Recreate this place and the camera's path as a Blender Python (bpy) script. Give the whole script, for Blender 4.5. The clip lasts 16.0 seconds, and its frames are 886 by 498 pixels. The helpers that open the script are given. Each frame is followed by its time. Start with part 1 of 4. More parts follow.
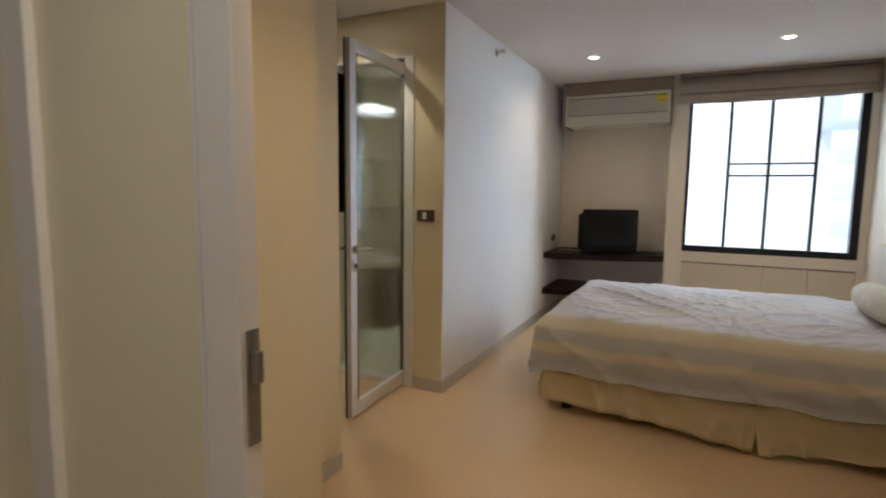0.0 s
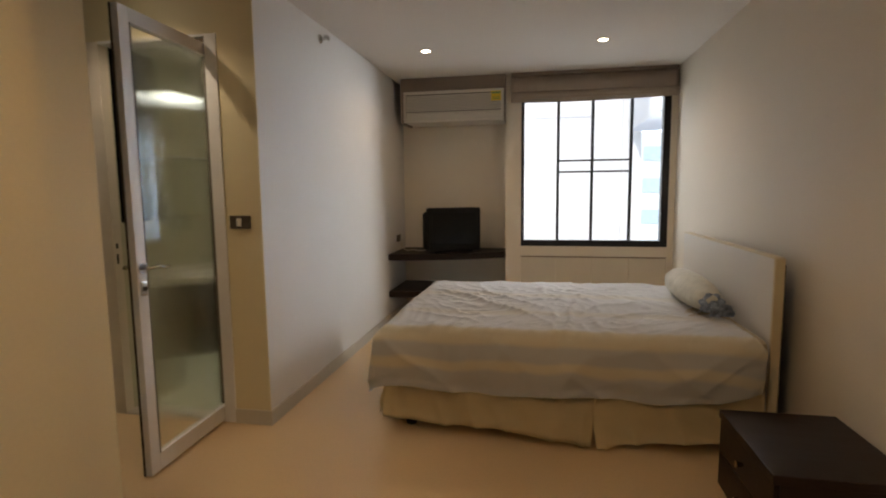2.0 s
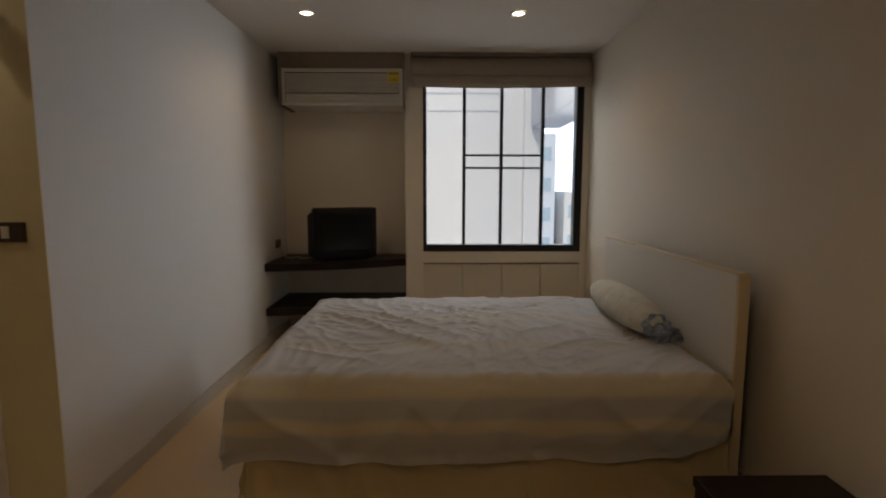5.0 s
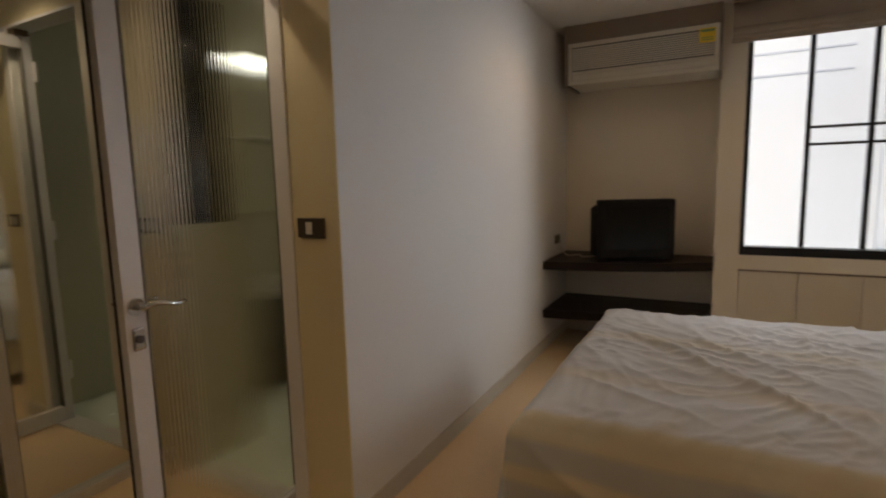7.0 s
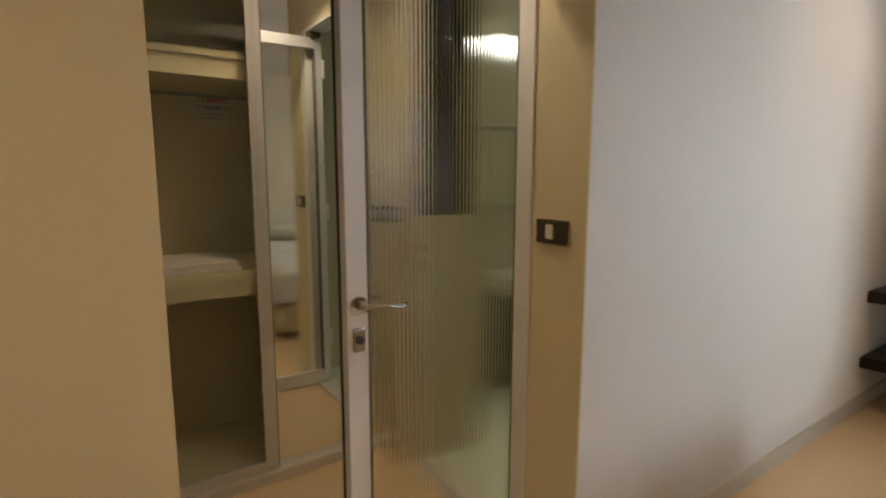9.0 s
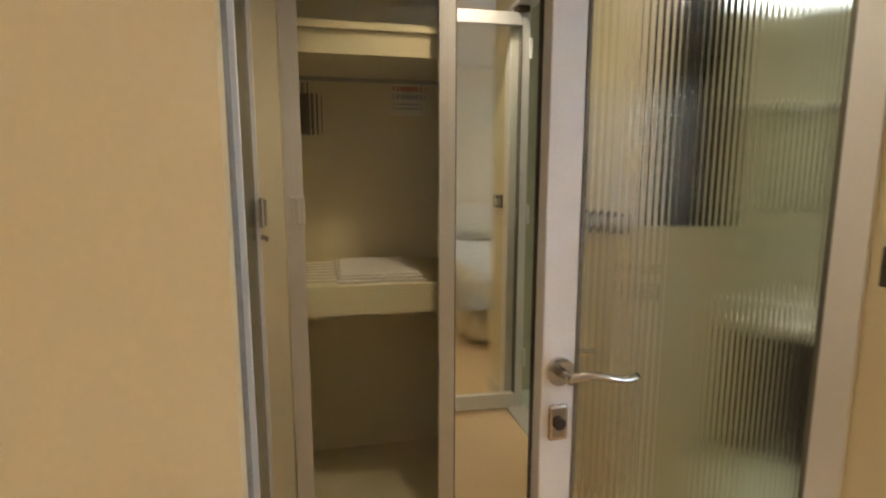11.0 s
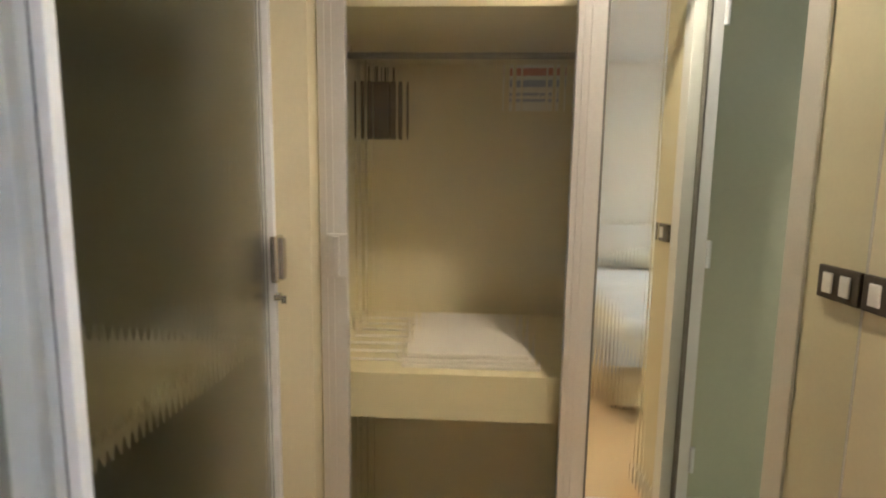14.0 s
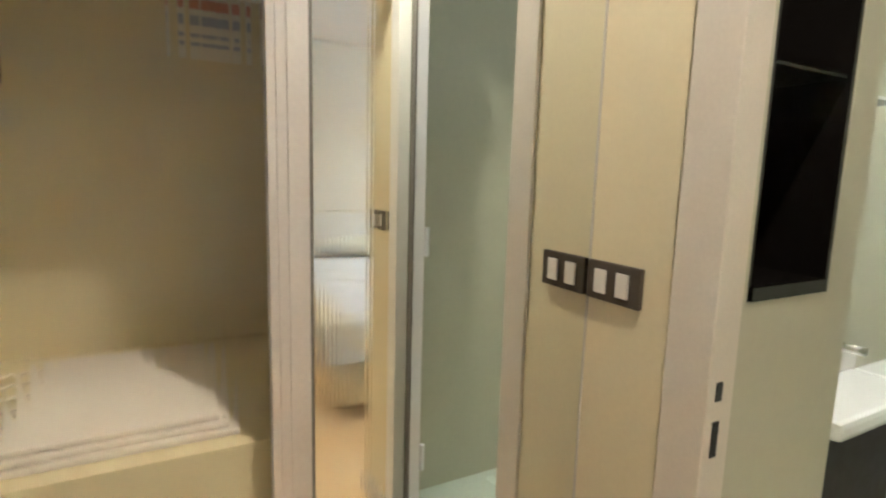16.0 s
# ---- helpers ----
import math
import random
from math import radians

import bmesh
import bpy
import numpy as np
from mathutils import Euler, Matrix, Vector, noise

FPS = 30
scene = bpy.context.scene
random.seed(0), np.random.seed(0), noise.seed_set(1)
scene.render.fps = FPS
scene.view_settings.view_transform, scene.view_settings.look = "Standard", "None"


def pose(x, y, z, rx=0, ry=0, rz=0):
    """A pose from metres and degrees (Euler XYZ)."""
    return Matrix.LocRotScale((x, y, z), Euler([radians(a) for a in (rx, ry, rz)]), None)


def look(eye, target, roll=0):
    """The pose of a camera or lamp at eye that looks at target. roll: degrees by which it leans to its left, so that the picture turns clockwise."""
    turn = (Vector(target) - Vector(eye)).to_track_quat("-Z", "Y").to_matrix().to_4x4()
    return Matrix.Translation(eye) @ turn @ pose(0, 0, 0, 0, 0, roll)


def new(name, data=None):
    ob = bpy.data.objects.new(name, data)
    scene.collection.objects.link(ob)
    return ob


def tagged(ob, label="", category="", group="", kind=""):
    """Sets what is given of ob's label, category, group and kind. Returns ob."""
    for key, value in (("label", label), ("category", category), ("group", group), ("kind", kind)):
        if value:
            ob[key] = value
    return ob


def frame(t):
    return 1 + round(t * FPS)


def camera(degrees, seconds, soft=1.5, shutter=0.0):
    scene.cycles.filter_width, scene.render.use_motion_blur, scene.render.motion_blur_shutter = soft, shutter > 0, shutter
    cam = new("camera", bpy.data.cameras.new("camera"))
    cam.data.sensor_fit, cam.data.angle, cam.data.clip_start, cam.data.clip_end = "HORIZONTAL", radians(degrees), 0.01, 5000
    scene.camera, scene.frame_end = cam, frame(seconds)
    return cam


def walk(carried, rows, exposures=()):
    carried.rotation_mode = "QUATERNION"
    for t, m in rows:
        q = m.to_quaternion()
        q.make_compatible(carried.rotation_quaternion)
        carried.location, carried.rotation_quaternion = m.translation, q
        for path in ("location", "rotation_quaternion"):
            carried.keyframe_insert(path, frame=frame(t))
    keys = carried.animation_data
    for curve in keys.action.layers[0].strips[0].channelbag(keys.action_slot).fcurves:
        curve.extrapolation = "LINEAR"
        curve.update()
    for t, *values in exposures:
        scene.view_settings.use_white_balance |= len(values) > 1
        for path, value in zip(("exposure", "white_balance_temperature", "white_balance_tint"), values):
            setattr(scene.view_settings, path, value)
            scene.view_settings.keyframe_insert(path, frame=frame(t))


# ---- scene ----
cam = camera(81.1, 16.0, soft=2.0, shutter=0.4)
PATH = [
    (0, (-0.09, -0.071, 1.306), (-0.977, 1.708, 1.09), 0.7),
    (0.5, (-0.081, -0.01, 1.313), (-0.791, 1.848, 1.102), 0.6),
    (1, (-0.09, 0.072, 1.325), (-0.66, 1.974, 1.087), 0.5),
    (1.5, (-0.07, 0.178, 1.319), (-0.523, 2.111, 1.081), 0.2),
    (2, (-0.051, 0.265, 1.312), (-0.423, 2.218, 1.094), -0.6),
    (2.5, (-0.074, 0.375, 1.318), (-0.265, 2.355, 1.106), -0.3),
    (3, (-0.131, 0.502, 1.326), (-0.091, 2.493, 1.131), -0.6),
    (3.2, (-0.164, 0.544, 1.319), (-0.052, 2.53, 1.106), -0.5),
    (5.3, (-0.143, 1.058, 1.314), (-0.164, 3.043, 1.075), 0.4),
    (5.5, (-0.169, 1.107, 1.308), (-0.261, 3.088, 1.052), 0.4),
    (6, (-0.285, 1.237, 1.322), (-0.61, 3.199, 1.11), -0.2),
    (6.5, (-0.351, 1.329, 1.307), (-0.987, 3.209, 1.058), -1.1),
    (7, (-0.38, 1.441, 1.31), (-1.319, 3.188, 1.056), -1.4),
    (7.5, (-0.391, 1.551, 1.317), (-1.584, 3.135, 1.06), -0.1),
    (8, (-0.4, 1.586, 1.307), (-1.797, 2.989, 1.03), 0.2),
    (8.5, (-0.472, 1.644, 1.308), (-1.998, 2.904, 1.019), 0.7),
    (9, (-0.597, 1.709, 1.326), (-2.224, 2.839, 1.044), 0.1),
    (9.5, (-0.702, 1.765, 1.32), (-2.423, 2.745, 1.038), -0.3),
    (10, (-0.79, 1.828, 1.323), (-2.613, 2.602, 1.047), 0.2),
    (12.3, (-1.336, 1.975, 1.317), (-3.317, 2.114, 1.075), -0.1),
    (12.5, (-1.369, 1.993, 1.311), (-3.355, 2.093, 1.091), 0.2),
    (13, (-1.498, 2.038, 1.352), (-3.481, 2.024, 1.099), -0.3),
    (13.5, (-1.607, 2.072, 1.347), (-3.584, 1.940, 1.1), 0.3),
    (14, (-1.717, 2.080, 1.353), (-3.695, 1.977, 1.092), 0.8),
    (14.5, (-1.857, 2.078, 1.362), (-3.834, 2.222, 1.097), 0.7),
    (15, (-1.945, 2.094, 1.350), (-3.879, 2.540, 1.109), 1.2),
    (15.5, (-1.999, 2.126, 1.341), (-3.851, 2.839, 1.090), 1.1),
    (16, (-2.043, 2.156, 1.331), (-3.787, 3.095, 1.048), 1.6),
]
EXPOSURES = [(0, 1.5, 6050, 9), (1.5, 1.25, 6900, 11), (3.2, 0.7, 7200, 13), (5.5, 0.03, 7250, 13), (6.5, 0.1, 7200, 13), (7, 0.6, 7300, 14), (8, 1.15, 7500, 14), (9, 1.4, 7100, 11), (10, 1.75, 6800, 8), (12.5, 2.5, 6350, 9), (14, 2.8, 5950, 9), (16, 3.05, 5700, 9)]
walk(cam, [(t, look(eye, target, roll)) for t, eye, target, roll in PATH], EXPOSURES)

# ---- light ----
world = bpy.data.worlds.new("sky")
scene.world = world
world.use_nodes = True
wn, wl = world.node_tree.nodes, world.node_tree.links
sky = wn.new("ShaderNodeTexSky")
sky.sky_type, sky.sun_disc = "NISHITA", False
sky.sun_elevation, sky.sun_rotation = radians(48), radians(160)
wl.new(sky.outputs[0], wn["Background"].inputs[0])
wn["Background"].inputs[1].default_value = 0.11

WARM = (1.0, 0.68, 0.38)


def lamp(name, kind, power, colour, m, **more):
    data = bpy.data.lights.new(name, kind)
    data.energy, data.color = power, colour
    for key, value in more.items():
        if key == "size":
            data.size = value
        elif key == "size_y":
            data.shape, data.size_y = "RECTANGLE", value
        elif key == "spot":
            data.spot_size, data.spot_blend = radians(value), 0.6
        elif key == "soft":
            data.shadow_soft_size = value
    ob = new(name, data)
    ob.matrix_world = m
    return ob


sun = lamp("sun", "SUN", 1.2, (1.0, 0.95, 0.88), look((-4, -8, 12), (1.0, 8, 0)))
sun.data.angle = radians(0.5)
lamp("window_daylight", "AREA", 28, (0.84, 0.92, 1.0), look((0.45, 7.0, 3.1), (0.1, 4.2, 0.7)), size=2.2, size_y=0.8)
lamp("window_skylight", "AREA", 56, (0.84, 0.92, 1.0), look((2.25, 6.75, 2.2), (-1.5, 4.3, 1.2)), size=1.1, size_y=2.0)

# ---- materials ----


def material(name, colour, rough=0.5, metal=0.0, spread=0.06, scale=3.0, grain=60.0, bump=0.05, stretch=(1, 1, 1), fleck=0.5, coat=0.0):
    """Paint, plastic, metal or stone: a base colour that varies at two scales, with fine relief."""
    m = bpy.data.materials.new(name)
    m.use_nodes = True
    n, l = m.node_tree.nodes, m.node_tree.links
    b = n["Principled BSDF"]
    b.inputs["Metallic"].default_value = metal
    b.inputs["Coat Weight"].default_value = coat
    co = n.new("ShaderNodeTexCoord")
    mp = n.new("ShaderNodeMapping")
    mp.inputs["Scale"].default_value = stretch
    l.new(co.outputs["Object"], mp.inputs[0])
    big = n.new("ShaderNodeTexNoise")
    big.inputs["Scale"].default_value, big.inputs["Detail"].default_value = scale, 4
    fine = n.new("ShaderNodeTexNoise")
    fine.inputs["Scale"].default_value, fine.inputs["Detail"].default_value = grain, 3
    for t in (big, fine):
        l.new(mp.outputs[0], t.inputs["Vector"])
    mix = n.new("ShaderNodeMix")
    mix.inputs["Factor"].default_value = fleck
    l.new(big.outputs[0], mix.inputs["A"])
    l.new(fine.outputs[0], mix.inputs["B"])
    ramp = n.new("ShaderNodeValToRGB")
    c = Vector(colour)
    ramp.color_ramp.elements[0].position, ramp.color_ramp.elements[1].position = 0.3, 0.7
    ramp.color_ramp.elements[0].color = (*(c * (1 - spread)), 1)
    ramp.color_ramp.elements[1].color = (*(min(v * (1 + spread), 1) for v in c), 1)
    l.new(mix.outputs[0], ramp.inputs[0])
    l.new(ramp.outputs[0], b.inputs["Base Color"])
    rr = n.new("ShaderNodeMapRange")
    rr.inputs["To Min"].default_value, rr.inputs["To Max"].default_value = max(rough - 0.08, 0.02), min(rough + 0.08, 1)
    l.new(big.outputs[0], rr.inputs[0])
    l.new(rr.outputs[0], b.inputs["Roughness"])
    if bump:
        bp = n.new("ShaderNodeBump")
        bp.inputs["Strength"].default_value, bp.inputs["Distance"].default_value = bump, 0.004
        l.new(fine.outputs[0], bp.inputs["Height"])
        l.new(bp.outputs[0], b.inputs["Normal"])
    return m


def glow(name, colour, strength):
    m = bpy.data.materials.new(name)
    m.use_nodes = True
    b = m.node_tree.nodes["Principled BSDF"]
    b.inputs["Base Color"].default_value = (*colour, 1)
    b.inputs["Emission Color"].default_value = (*colour, 1)
    b.inputs["Emission Strength"].default_value = strength
    return m


def glass(name, colour, rough=0.0, ior=1.45):
    m = bpy.data.materials.new(name)
    m.use_nodes = True
    n, l = m.node_tree.nodes, m.node_tree.links
    b = n["Principled BSDF"]
    b.inputs["Base Color"].default_value = (*colour, 1)
    b.inputs["Transmission Weight"].default_value = 1
    b.inputs["IOR"].default_value = ior
    smear = n.new("ShaderNodeTexNoise")
    smear.inputs["Scale"].default_value = 4
    rr = n.new("ShaderNodeMapRange")
    rr.inputs["To Min"].default_value, rr.inputs["To Max"].default_value = rough, rough + 0.012
    l.new(smear.outputs[0], rr.inputs[0])
    l.new(rr.outputs[0], b.inputs["Roughness"])
    return m


def mirror(name):
    m = bpy.data.materials.new(name)
    m.use_nodes = True
    b = m.node_tree.nodes["Principled BSDF"]
    b.inputs["Base Color"].default_value = (0.86, 0.89, 0.87, 1)
    b.inputs["Metallic"].default_value, b.inputs["Roughness"].default_value = 1, 0.01
    return m


def striped_cloth(name):
    """Woven cotton with broad soft bands of cream and pale blue-grey across the bed."""
    m = material(name, (0.72, 0.71, 0.7), 0.85, spread=0.05, scale=5, grain=300, bump=0.12)
    n, l = m.node_tree.nodes, m.node_tree.links
    b = n["Principled BSDF"]
    old = b.inputs["Base Color"].links[0].from_socket
    co = n.new("ShaderNodeTexCoord")
    sp = n.new("ShaderNodeSeparateXYZ")
    l.new(co.outputs["Object"], sp.inputs[0])
    add = n.new("ShaderNodeMath")
    l.new(sp.outputs["Y"], add.inputs[0])
    l.new(sp.outputs["Z"], add.inputs[1])
    wob = n.new("ShaderNodeTexNoise")
    wob.inputs["Scale"].default_value = 2.5
    mad = n.new("ShaderNodeMath")
    mad.operation = "MULTIPLY_ADD"
    mad.inputs[1].default_value = 0.03
    l.new(wob.outputs[0], mad.inputs[0])
    l.new(add.outputs[0], mad.inputs[2])
    rng = n.new("ShaderNodeMapRange")
    rng.inputs["From Min"].default_value, rng.inputs["From Max"].default_value = 3.15, 5.10
    l.new(mad.outputs[0], rng.inputs[0])
    ramp = n.new("ShaderNodeValToRGB")
    blue, cream, pale = (0.55, 0.57, 0.60), (0.74, 0.69, 0.57), (0.70, 0.71, 0.73)
    stops = ((0.0, blue), (0.055, blue), (0.065, cream), (0.08, cream), (0.09, blue), (0.125, blue), (0.14, cream), (0.20, cream), (0.215, pale), (0.36, pale), (0.375, (0.72, 0.70, 0.66)), (0.41, (0.72, 0.70, 0.66)), (0.425, pale), (0.62, pale), (0.635, (0.72, 0.70, 0.66)), (0.68, (0.72, 0.70, 0.66)), (0.695, pale))
    for k, (p, c) in enumerate(stops):
        e = ramp.color_ramp.elements[k] if k < 2 else ramp.color_ramp.elements.new(p)
        e.position, e.color = p, (*c, 1)
    l.new(rng.outputs[0], ramp.inputs[0])
    mul = n.new("ShaderNodeMix")
    mul.data_type, mul.blend_type = "RGBA", "MULTIPLY"
    mul.inputs["Factor"].default_value = 0.6
    l.new(ramp.outputs[0], mul.inputs["A"])
    l.new(old, mul.inputs["B"])
    l.new(mul.outputs["Result"], b.inputs["Base Color"])
    return m


def floor_material(name):
    """Pale maple laminate with a satin varnish: long grain, faint board tones."""
    m = material(name, (0.70, 0.51, 0.30), 0.34, spread=0.03, scale=1.4, grain=55, bump=0.0, stretch=(2.2, 0.8, 1), fleck=0.75)
    return m


PAINT = material("white_wall_paint", (0.77, 0.765, 0.755), 0.6, spread=0.025, scale=1.3, grain=90, bump=0.06)
# Cream deepened in yellow to carry the warm lamplight on these walls.
CREAM = material("lamp_warmed_cream_paint", (0.70, 0.615, 0.41), 0.55, spread=0.03, scale=1.3, grain=90, bump=0.06)
# The white paint again, with warm lamplight tinted into its colour.
LAMP_TINTED_PAINT = material("lamp_tinted_wall_paint", (0.76, 0.70, 0.60), 0.6, spread=0.025, scale=1.3, grain=90, bump=0.06)
CREAM_ALU = material("cream_aluminium", (0.68, 0.62, 0.53), 0.45, metal=0.1, spread=0.05, scale=8, grain=160, bump=0.03)
CEILING = material("ceiling_paint", (0.76, 0.73, 0.69), 0.75, spread=0.02, scale=1.0, grain=80, bump=0.05)
FLOOR = floor_material("maple_laminate")
SKIRTING = material("grey_skirting", (0.55, 0.51, 0.44), 0.45, spread=0.05)
ALU = material("satin_white_aluminium", (0.75, 0.74, 0.74), 0.48, metal=0.1, spread=0.04, scale=8, grain=160, bump=0.03)
ALU_WARM = material("champagne_aluminium", (0.70, 0.67, 0.63), 0.38, metal=0.5, spread=0.05, scale=8, grain=160, bump=0.03)
BLACK_ALU = material("black_aluminium", (0.012, 0.012, 0.014), 0.4, metal=0.3, spread=0.2)
CHROME = material("brushed_chrome", (0.62, 0.60, 0.57), 0.18, metal=1.0, spread=0.04, grain=200, bump=0.02)
BEAD = material("grey_glazing_bead", (0.17, 0.155, 0.13), 0.5, spread=0.1)
SLOT = material("black_slot", (0.012, 0.011, 0.010), 0.6, spread=0.1)
DARK_RUBBER = material("dark_rubber_seal", (0.05, 0.04, 0.035), 0.7, spread=0.15)
WENGE = material("dark_wenge_veneer", (0.020, 0.012, 0.010), 0.42, spread=0.3, scale=3, grain=30, bump=0.06, stretch=(1, 9, 9))
CABINET = material("cream_cabinet_board", (0.67, 0.58, 0.37), 0.5, spread=0.03, scale=2, grain=120, bump=0.03)
# Dimness inside the shelf wardrobe is put into these three board colours.
SHELF_BOARD = material("dim_grey_shelf_board", (0.34, 0.355, 0.36), 0.5, spread=0.05)
DIM_OLIVE_BOARD = material("dim_olive_melamine_board", (0.11, 0.092, 0.046), 0.5, spread=0.06)
DIM_GREY_BOARD = material("dim_grey_melamine_board", (0.19, 0.20, 0.195), 0.5, spread=0.06)
BLIND = material("taupe_blind_fabric", (0.36, 0.295, 0.24), 0.9, spread=0.08, scale=6, grain=400, bump=0.2)
TAUPE = material("taupe_boxing", (0.25, 0.20, 0.16), 0.7, spread=0.08)
AC_PLASTIC = material("aged_white_plastic", (0.68, 0.64, 0.57), 0.45, spread=0.03)
# Shade between the grille slats put into the colour; socket inserts share it.
AC_DARK = material("grille_shadow_plastic", (0.13, 0.12, 0.105), 0.6, spread=0.1)
YELLOW = material("yellow_label_paper", (0.78, 0.56, 0.05), 0.5, spread=0.05)
GREEN_INK = material("green_label_ink", (0.15, 0.30, 0.12), 0.5)
TV_BLACK = material("black_tv_plastic", (0.010, 0.010, 0.011), 0.55, spread=0.15, grain=220, bump=0.06)
TV_GLASS = material("dark_tv_screen", (0.010, 0.011, 0.012), 0.15, spread=0.05, bump=0)
SWITCH_BROWN = material("bronze_switch_plate", (0.085, 0.066, 0.048), 0.38, metal=0.3, spread=0.1)
SWITCH_WHITE = material("white_switch_rocker", (0.74, 0.70, 0.64), 0.35, spread=0.03)
SHEET = striped_cloth("striped_cotton_sheet")
SKIRT = material("cream_satin_valance", (0.86, 0.72, 0.44), 0.36, spread=0.05, scale=3, grain=200, bump=0.08)
# Divan cream darkened so the valance's parting reads as shaded.
DIVAN = material("shade_darkened_divan_cover", (0.42, 0.34, 0.22), 0.6, spread=0.06)
HEADBOARD = material("off_white_leatherette", (0.70, 0.67, 0.62), 0.48, spread=0.03, grain=140, bump=0.12)
HEAD_EDGE = material("cream_headboard_edge", (0.66, 0.56, 0.38), 0.5, spread=0.04)
BOLSTER = material("cream_floral_cotton", (0.62, 0.60, 0.51), 0.85, spread=0.14, scale=22, grain=200, bump=0.12, fleck=0.3)
BOLSTER_END = material("blue_floral_cotton", (0.26, 0.31, 0.40), 0.85, spread=0.7, scale=38, grain=200, bump=0.15, fleck=0.2)
PANEL = material("cream_panel_board", (0.66, 0.60, 0.50), 0.5, spread=0.025)
GREEN_WALL = material("pale_green_tile", (0.50, 0.485, 0.365), 0.5, spread=0.03, scale=1.5, grain=40, bump=0.02)
BATH_FLOOR = material("pale_green_floor_tile", (0.66, 0.72, 0.60), 0.25, spread=0.04)
NICHE_BLACK = material("black_lacquer", (0.006, 0.005, 0.004), 0.22, spread=0.2)
PORCELAIN = material("white_porcelain", (0.78, 0.77, 0.72), 0.12, spread=0.02, bump=0)
LINEN = material("folded_white_linen", (0.70, 0.64, 0.57), 0.85, spread=0.05, scale=8, grain=300, bump=0.2)
PAPER = material("printed_paper", (0.72, 0.69, 0.62), 0.7, spread=0.03)
RED_INK = material("red_print", (0.55, 0.22, 0.16), 0.7)
BLUE_INK = material("grey_blue_print", (0.34, 0.36, 0.46), 0.7)
BAG = material("dark_brown_leather_bag", (0.13, 0.085, 0.045), 0.5, spread=0.3, scale=12)
FACADE = material("white_render_facade", (0.80, 0.80, 0.79), 0.8, spread=0.03, scale=0.6, grain=30)
# Facade render greyed for the beam's shaded side; also colours the joints.
FACADE_SHADE = material("shaded_facade_render", (0.62, 0.63, 0.66), 0.85, spread=0.03)
BLUE_GLASS = material("blue_glazed_tower", (0.46, 0.60, 0.70), 0.25, spread=0.08)
# Distance haze is put into this pale bluish colour.
CITY = material("haze_paled_distance", (0.62, 0.66, 0.70), 0.85, spread=0.05)
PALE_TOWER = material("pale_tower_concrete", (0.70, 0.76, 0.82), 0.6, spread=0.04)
HAZE = glow("bright_haze", (0.62, 0.80, 1.0), 1.6)
RAIL = material("satin_steel_rail", (0.30, 0.28, 0.23), 0.7, metal=0.0, spread=0.05)
PLATE = material("steel_lock_plate", (0.30, 0.28, 0.26), 0.35, metal=0.8, spread=0.1)
for m in (WENGE, TV_BLACK, TV_GLASS):
    m.node_tree.nodes["Principled BSDF"].inputs["Specular IOR Level"].default_value = 0.2
RIB_GLASS = glass("ribbed_glass", (0.93, 0.94, 0.87), 0.05)
HAZY_GLASS = glass("hazy_ribbed_glass", (0.94, 0.95, 0.94), 0.16)
FROST_GLASS = material("frosted_film_glass", (0.74, 0.71, 0.54), 0.35, spread=0.02, scale=2, grain=90, bump=0.02)
CLEAR_GLASS = glass("clear_window_glass", (0.97, 0.99, 0.99), 0.0, 1.1)
GREY_GLASS = glass("grey_tinted_window_glass", (0.86, 0.89, 0.91), 0.0, 1.1)
SHELF_GLASS = glass("green_edge_glass", (0.80, 0.93, 0.88), 0.02)
MIRROR = mirror("silvered_mirror")
LIT = glow("warm_downlight_lens", (1.0, 0.90, 0.74), 14)
TUBE = glow("white_fluorescent_tube", (0.95, 1.0, 0.93), 1.5)
DIM_LENS = glow("dim_ceiling_diffuser", (1.0, 0.90, 0.74), 2)

# ---- builders ----


def box(bm, x0, x1, y0, y1, z0, z1, bevel=0.0, seg=2):
    made = bmesh.ops.create_cube(bm, size=1, matrix=Matrix.LocRotScale(((x0 + x1) / 2, (y0 + y1) / 2, (z0 + z1) / 2), None, (x1 - x0, y1 - y0, z1 - z0)))
    if bevel:
        edges = {e for v in made["verts"] for e in v.link_edges}
        bmesh.ops.bevel(bm, geom=list(edges), offset=bevel, segments=seg, affect="EDGES", profile=0.6)
    return bm


def boxes(*rows, bevel=0.0):
    bm = bmesh.new()
    for r in rows:
        box(bm, *r, bevel=bevel)
    return bm


def rod(bm, a, b, r, seg=16, r2=None):
    a, b = Vector(a), Vector(b)
    m = Matrix.Translation((a + b) / 2) @ (b - a).to_track_quat("Z", "Y").to_matrix().to_4x4()
    bmesh.ops.create_cone(bm, cap_ends=True, segments=seg, radius1=r, radius2=r if r2 is None else r2, depth=(b - a).length, matrix=m)
    return bm


def tube(bm, points, radii, seg=14, flat=1.0):
    """A smooth bar of round section through the points, closed at both ends."""
    pts = [Vector(p) for p in points]
    rings = []
    for i, p in enumerate(pts):
        d = (pts[min(i + 1, len(pts) - 1)] - pts[max(i - 1, 0)]).normalized()
        side = d.cross(Vector((0, 0, 1))).normalized()
        up = side.cross(d)
        rings.append([bm.verts.new(p + radii[i] * (side * math.cos(2 * math.pi * k / seg) + up * flat * math.sin(2 * math.pi * k / seg))) for k in range(seg)])
    for a, c in zip(rings, rings[1:]):
        for k in range(seg):
            bm.faces.new((a[k], a[(k + 1) % seg], c[(k + 1) % seg], c[k]))
    bm.faces.new(rings[0])
    bm.faces.new(rings[-1])
    return bm


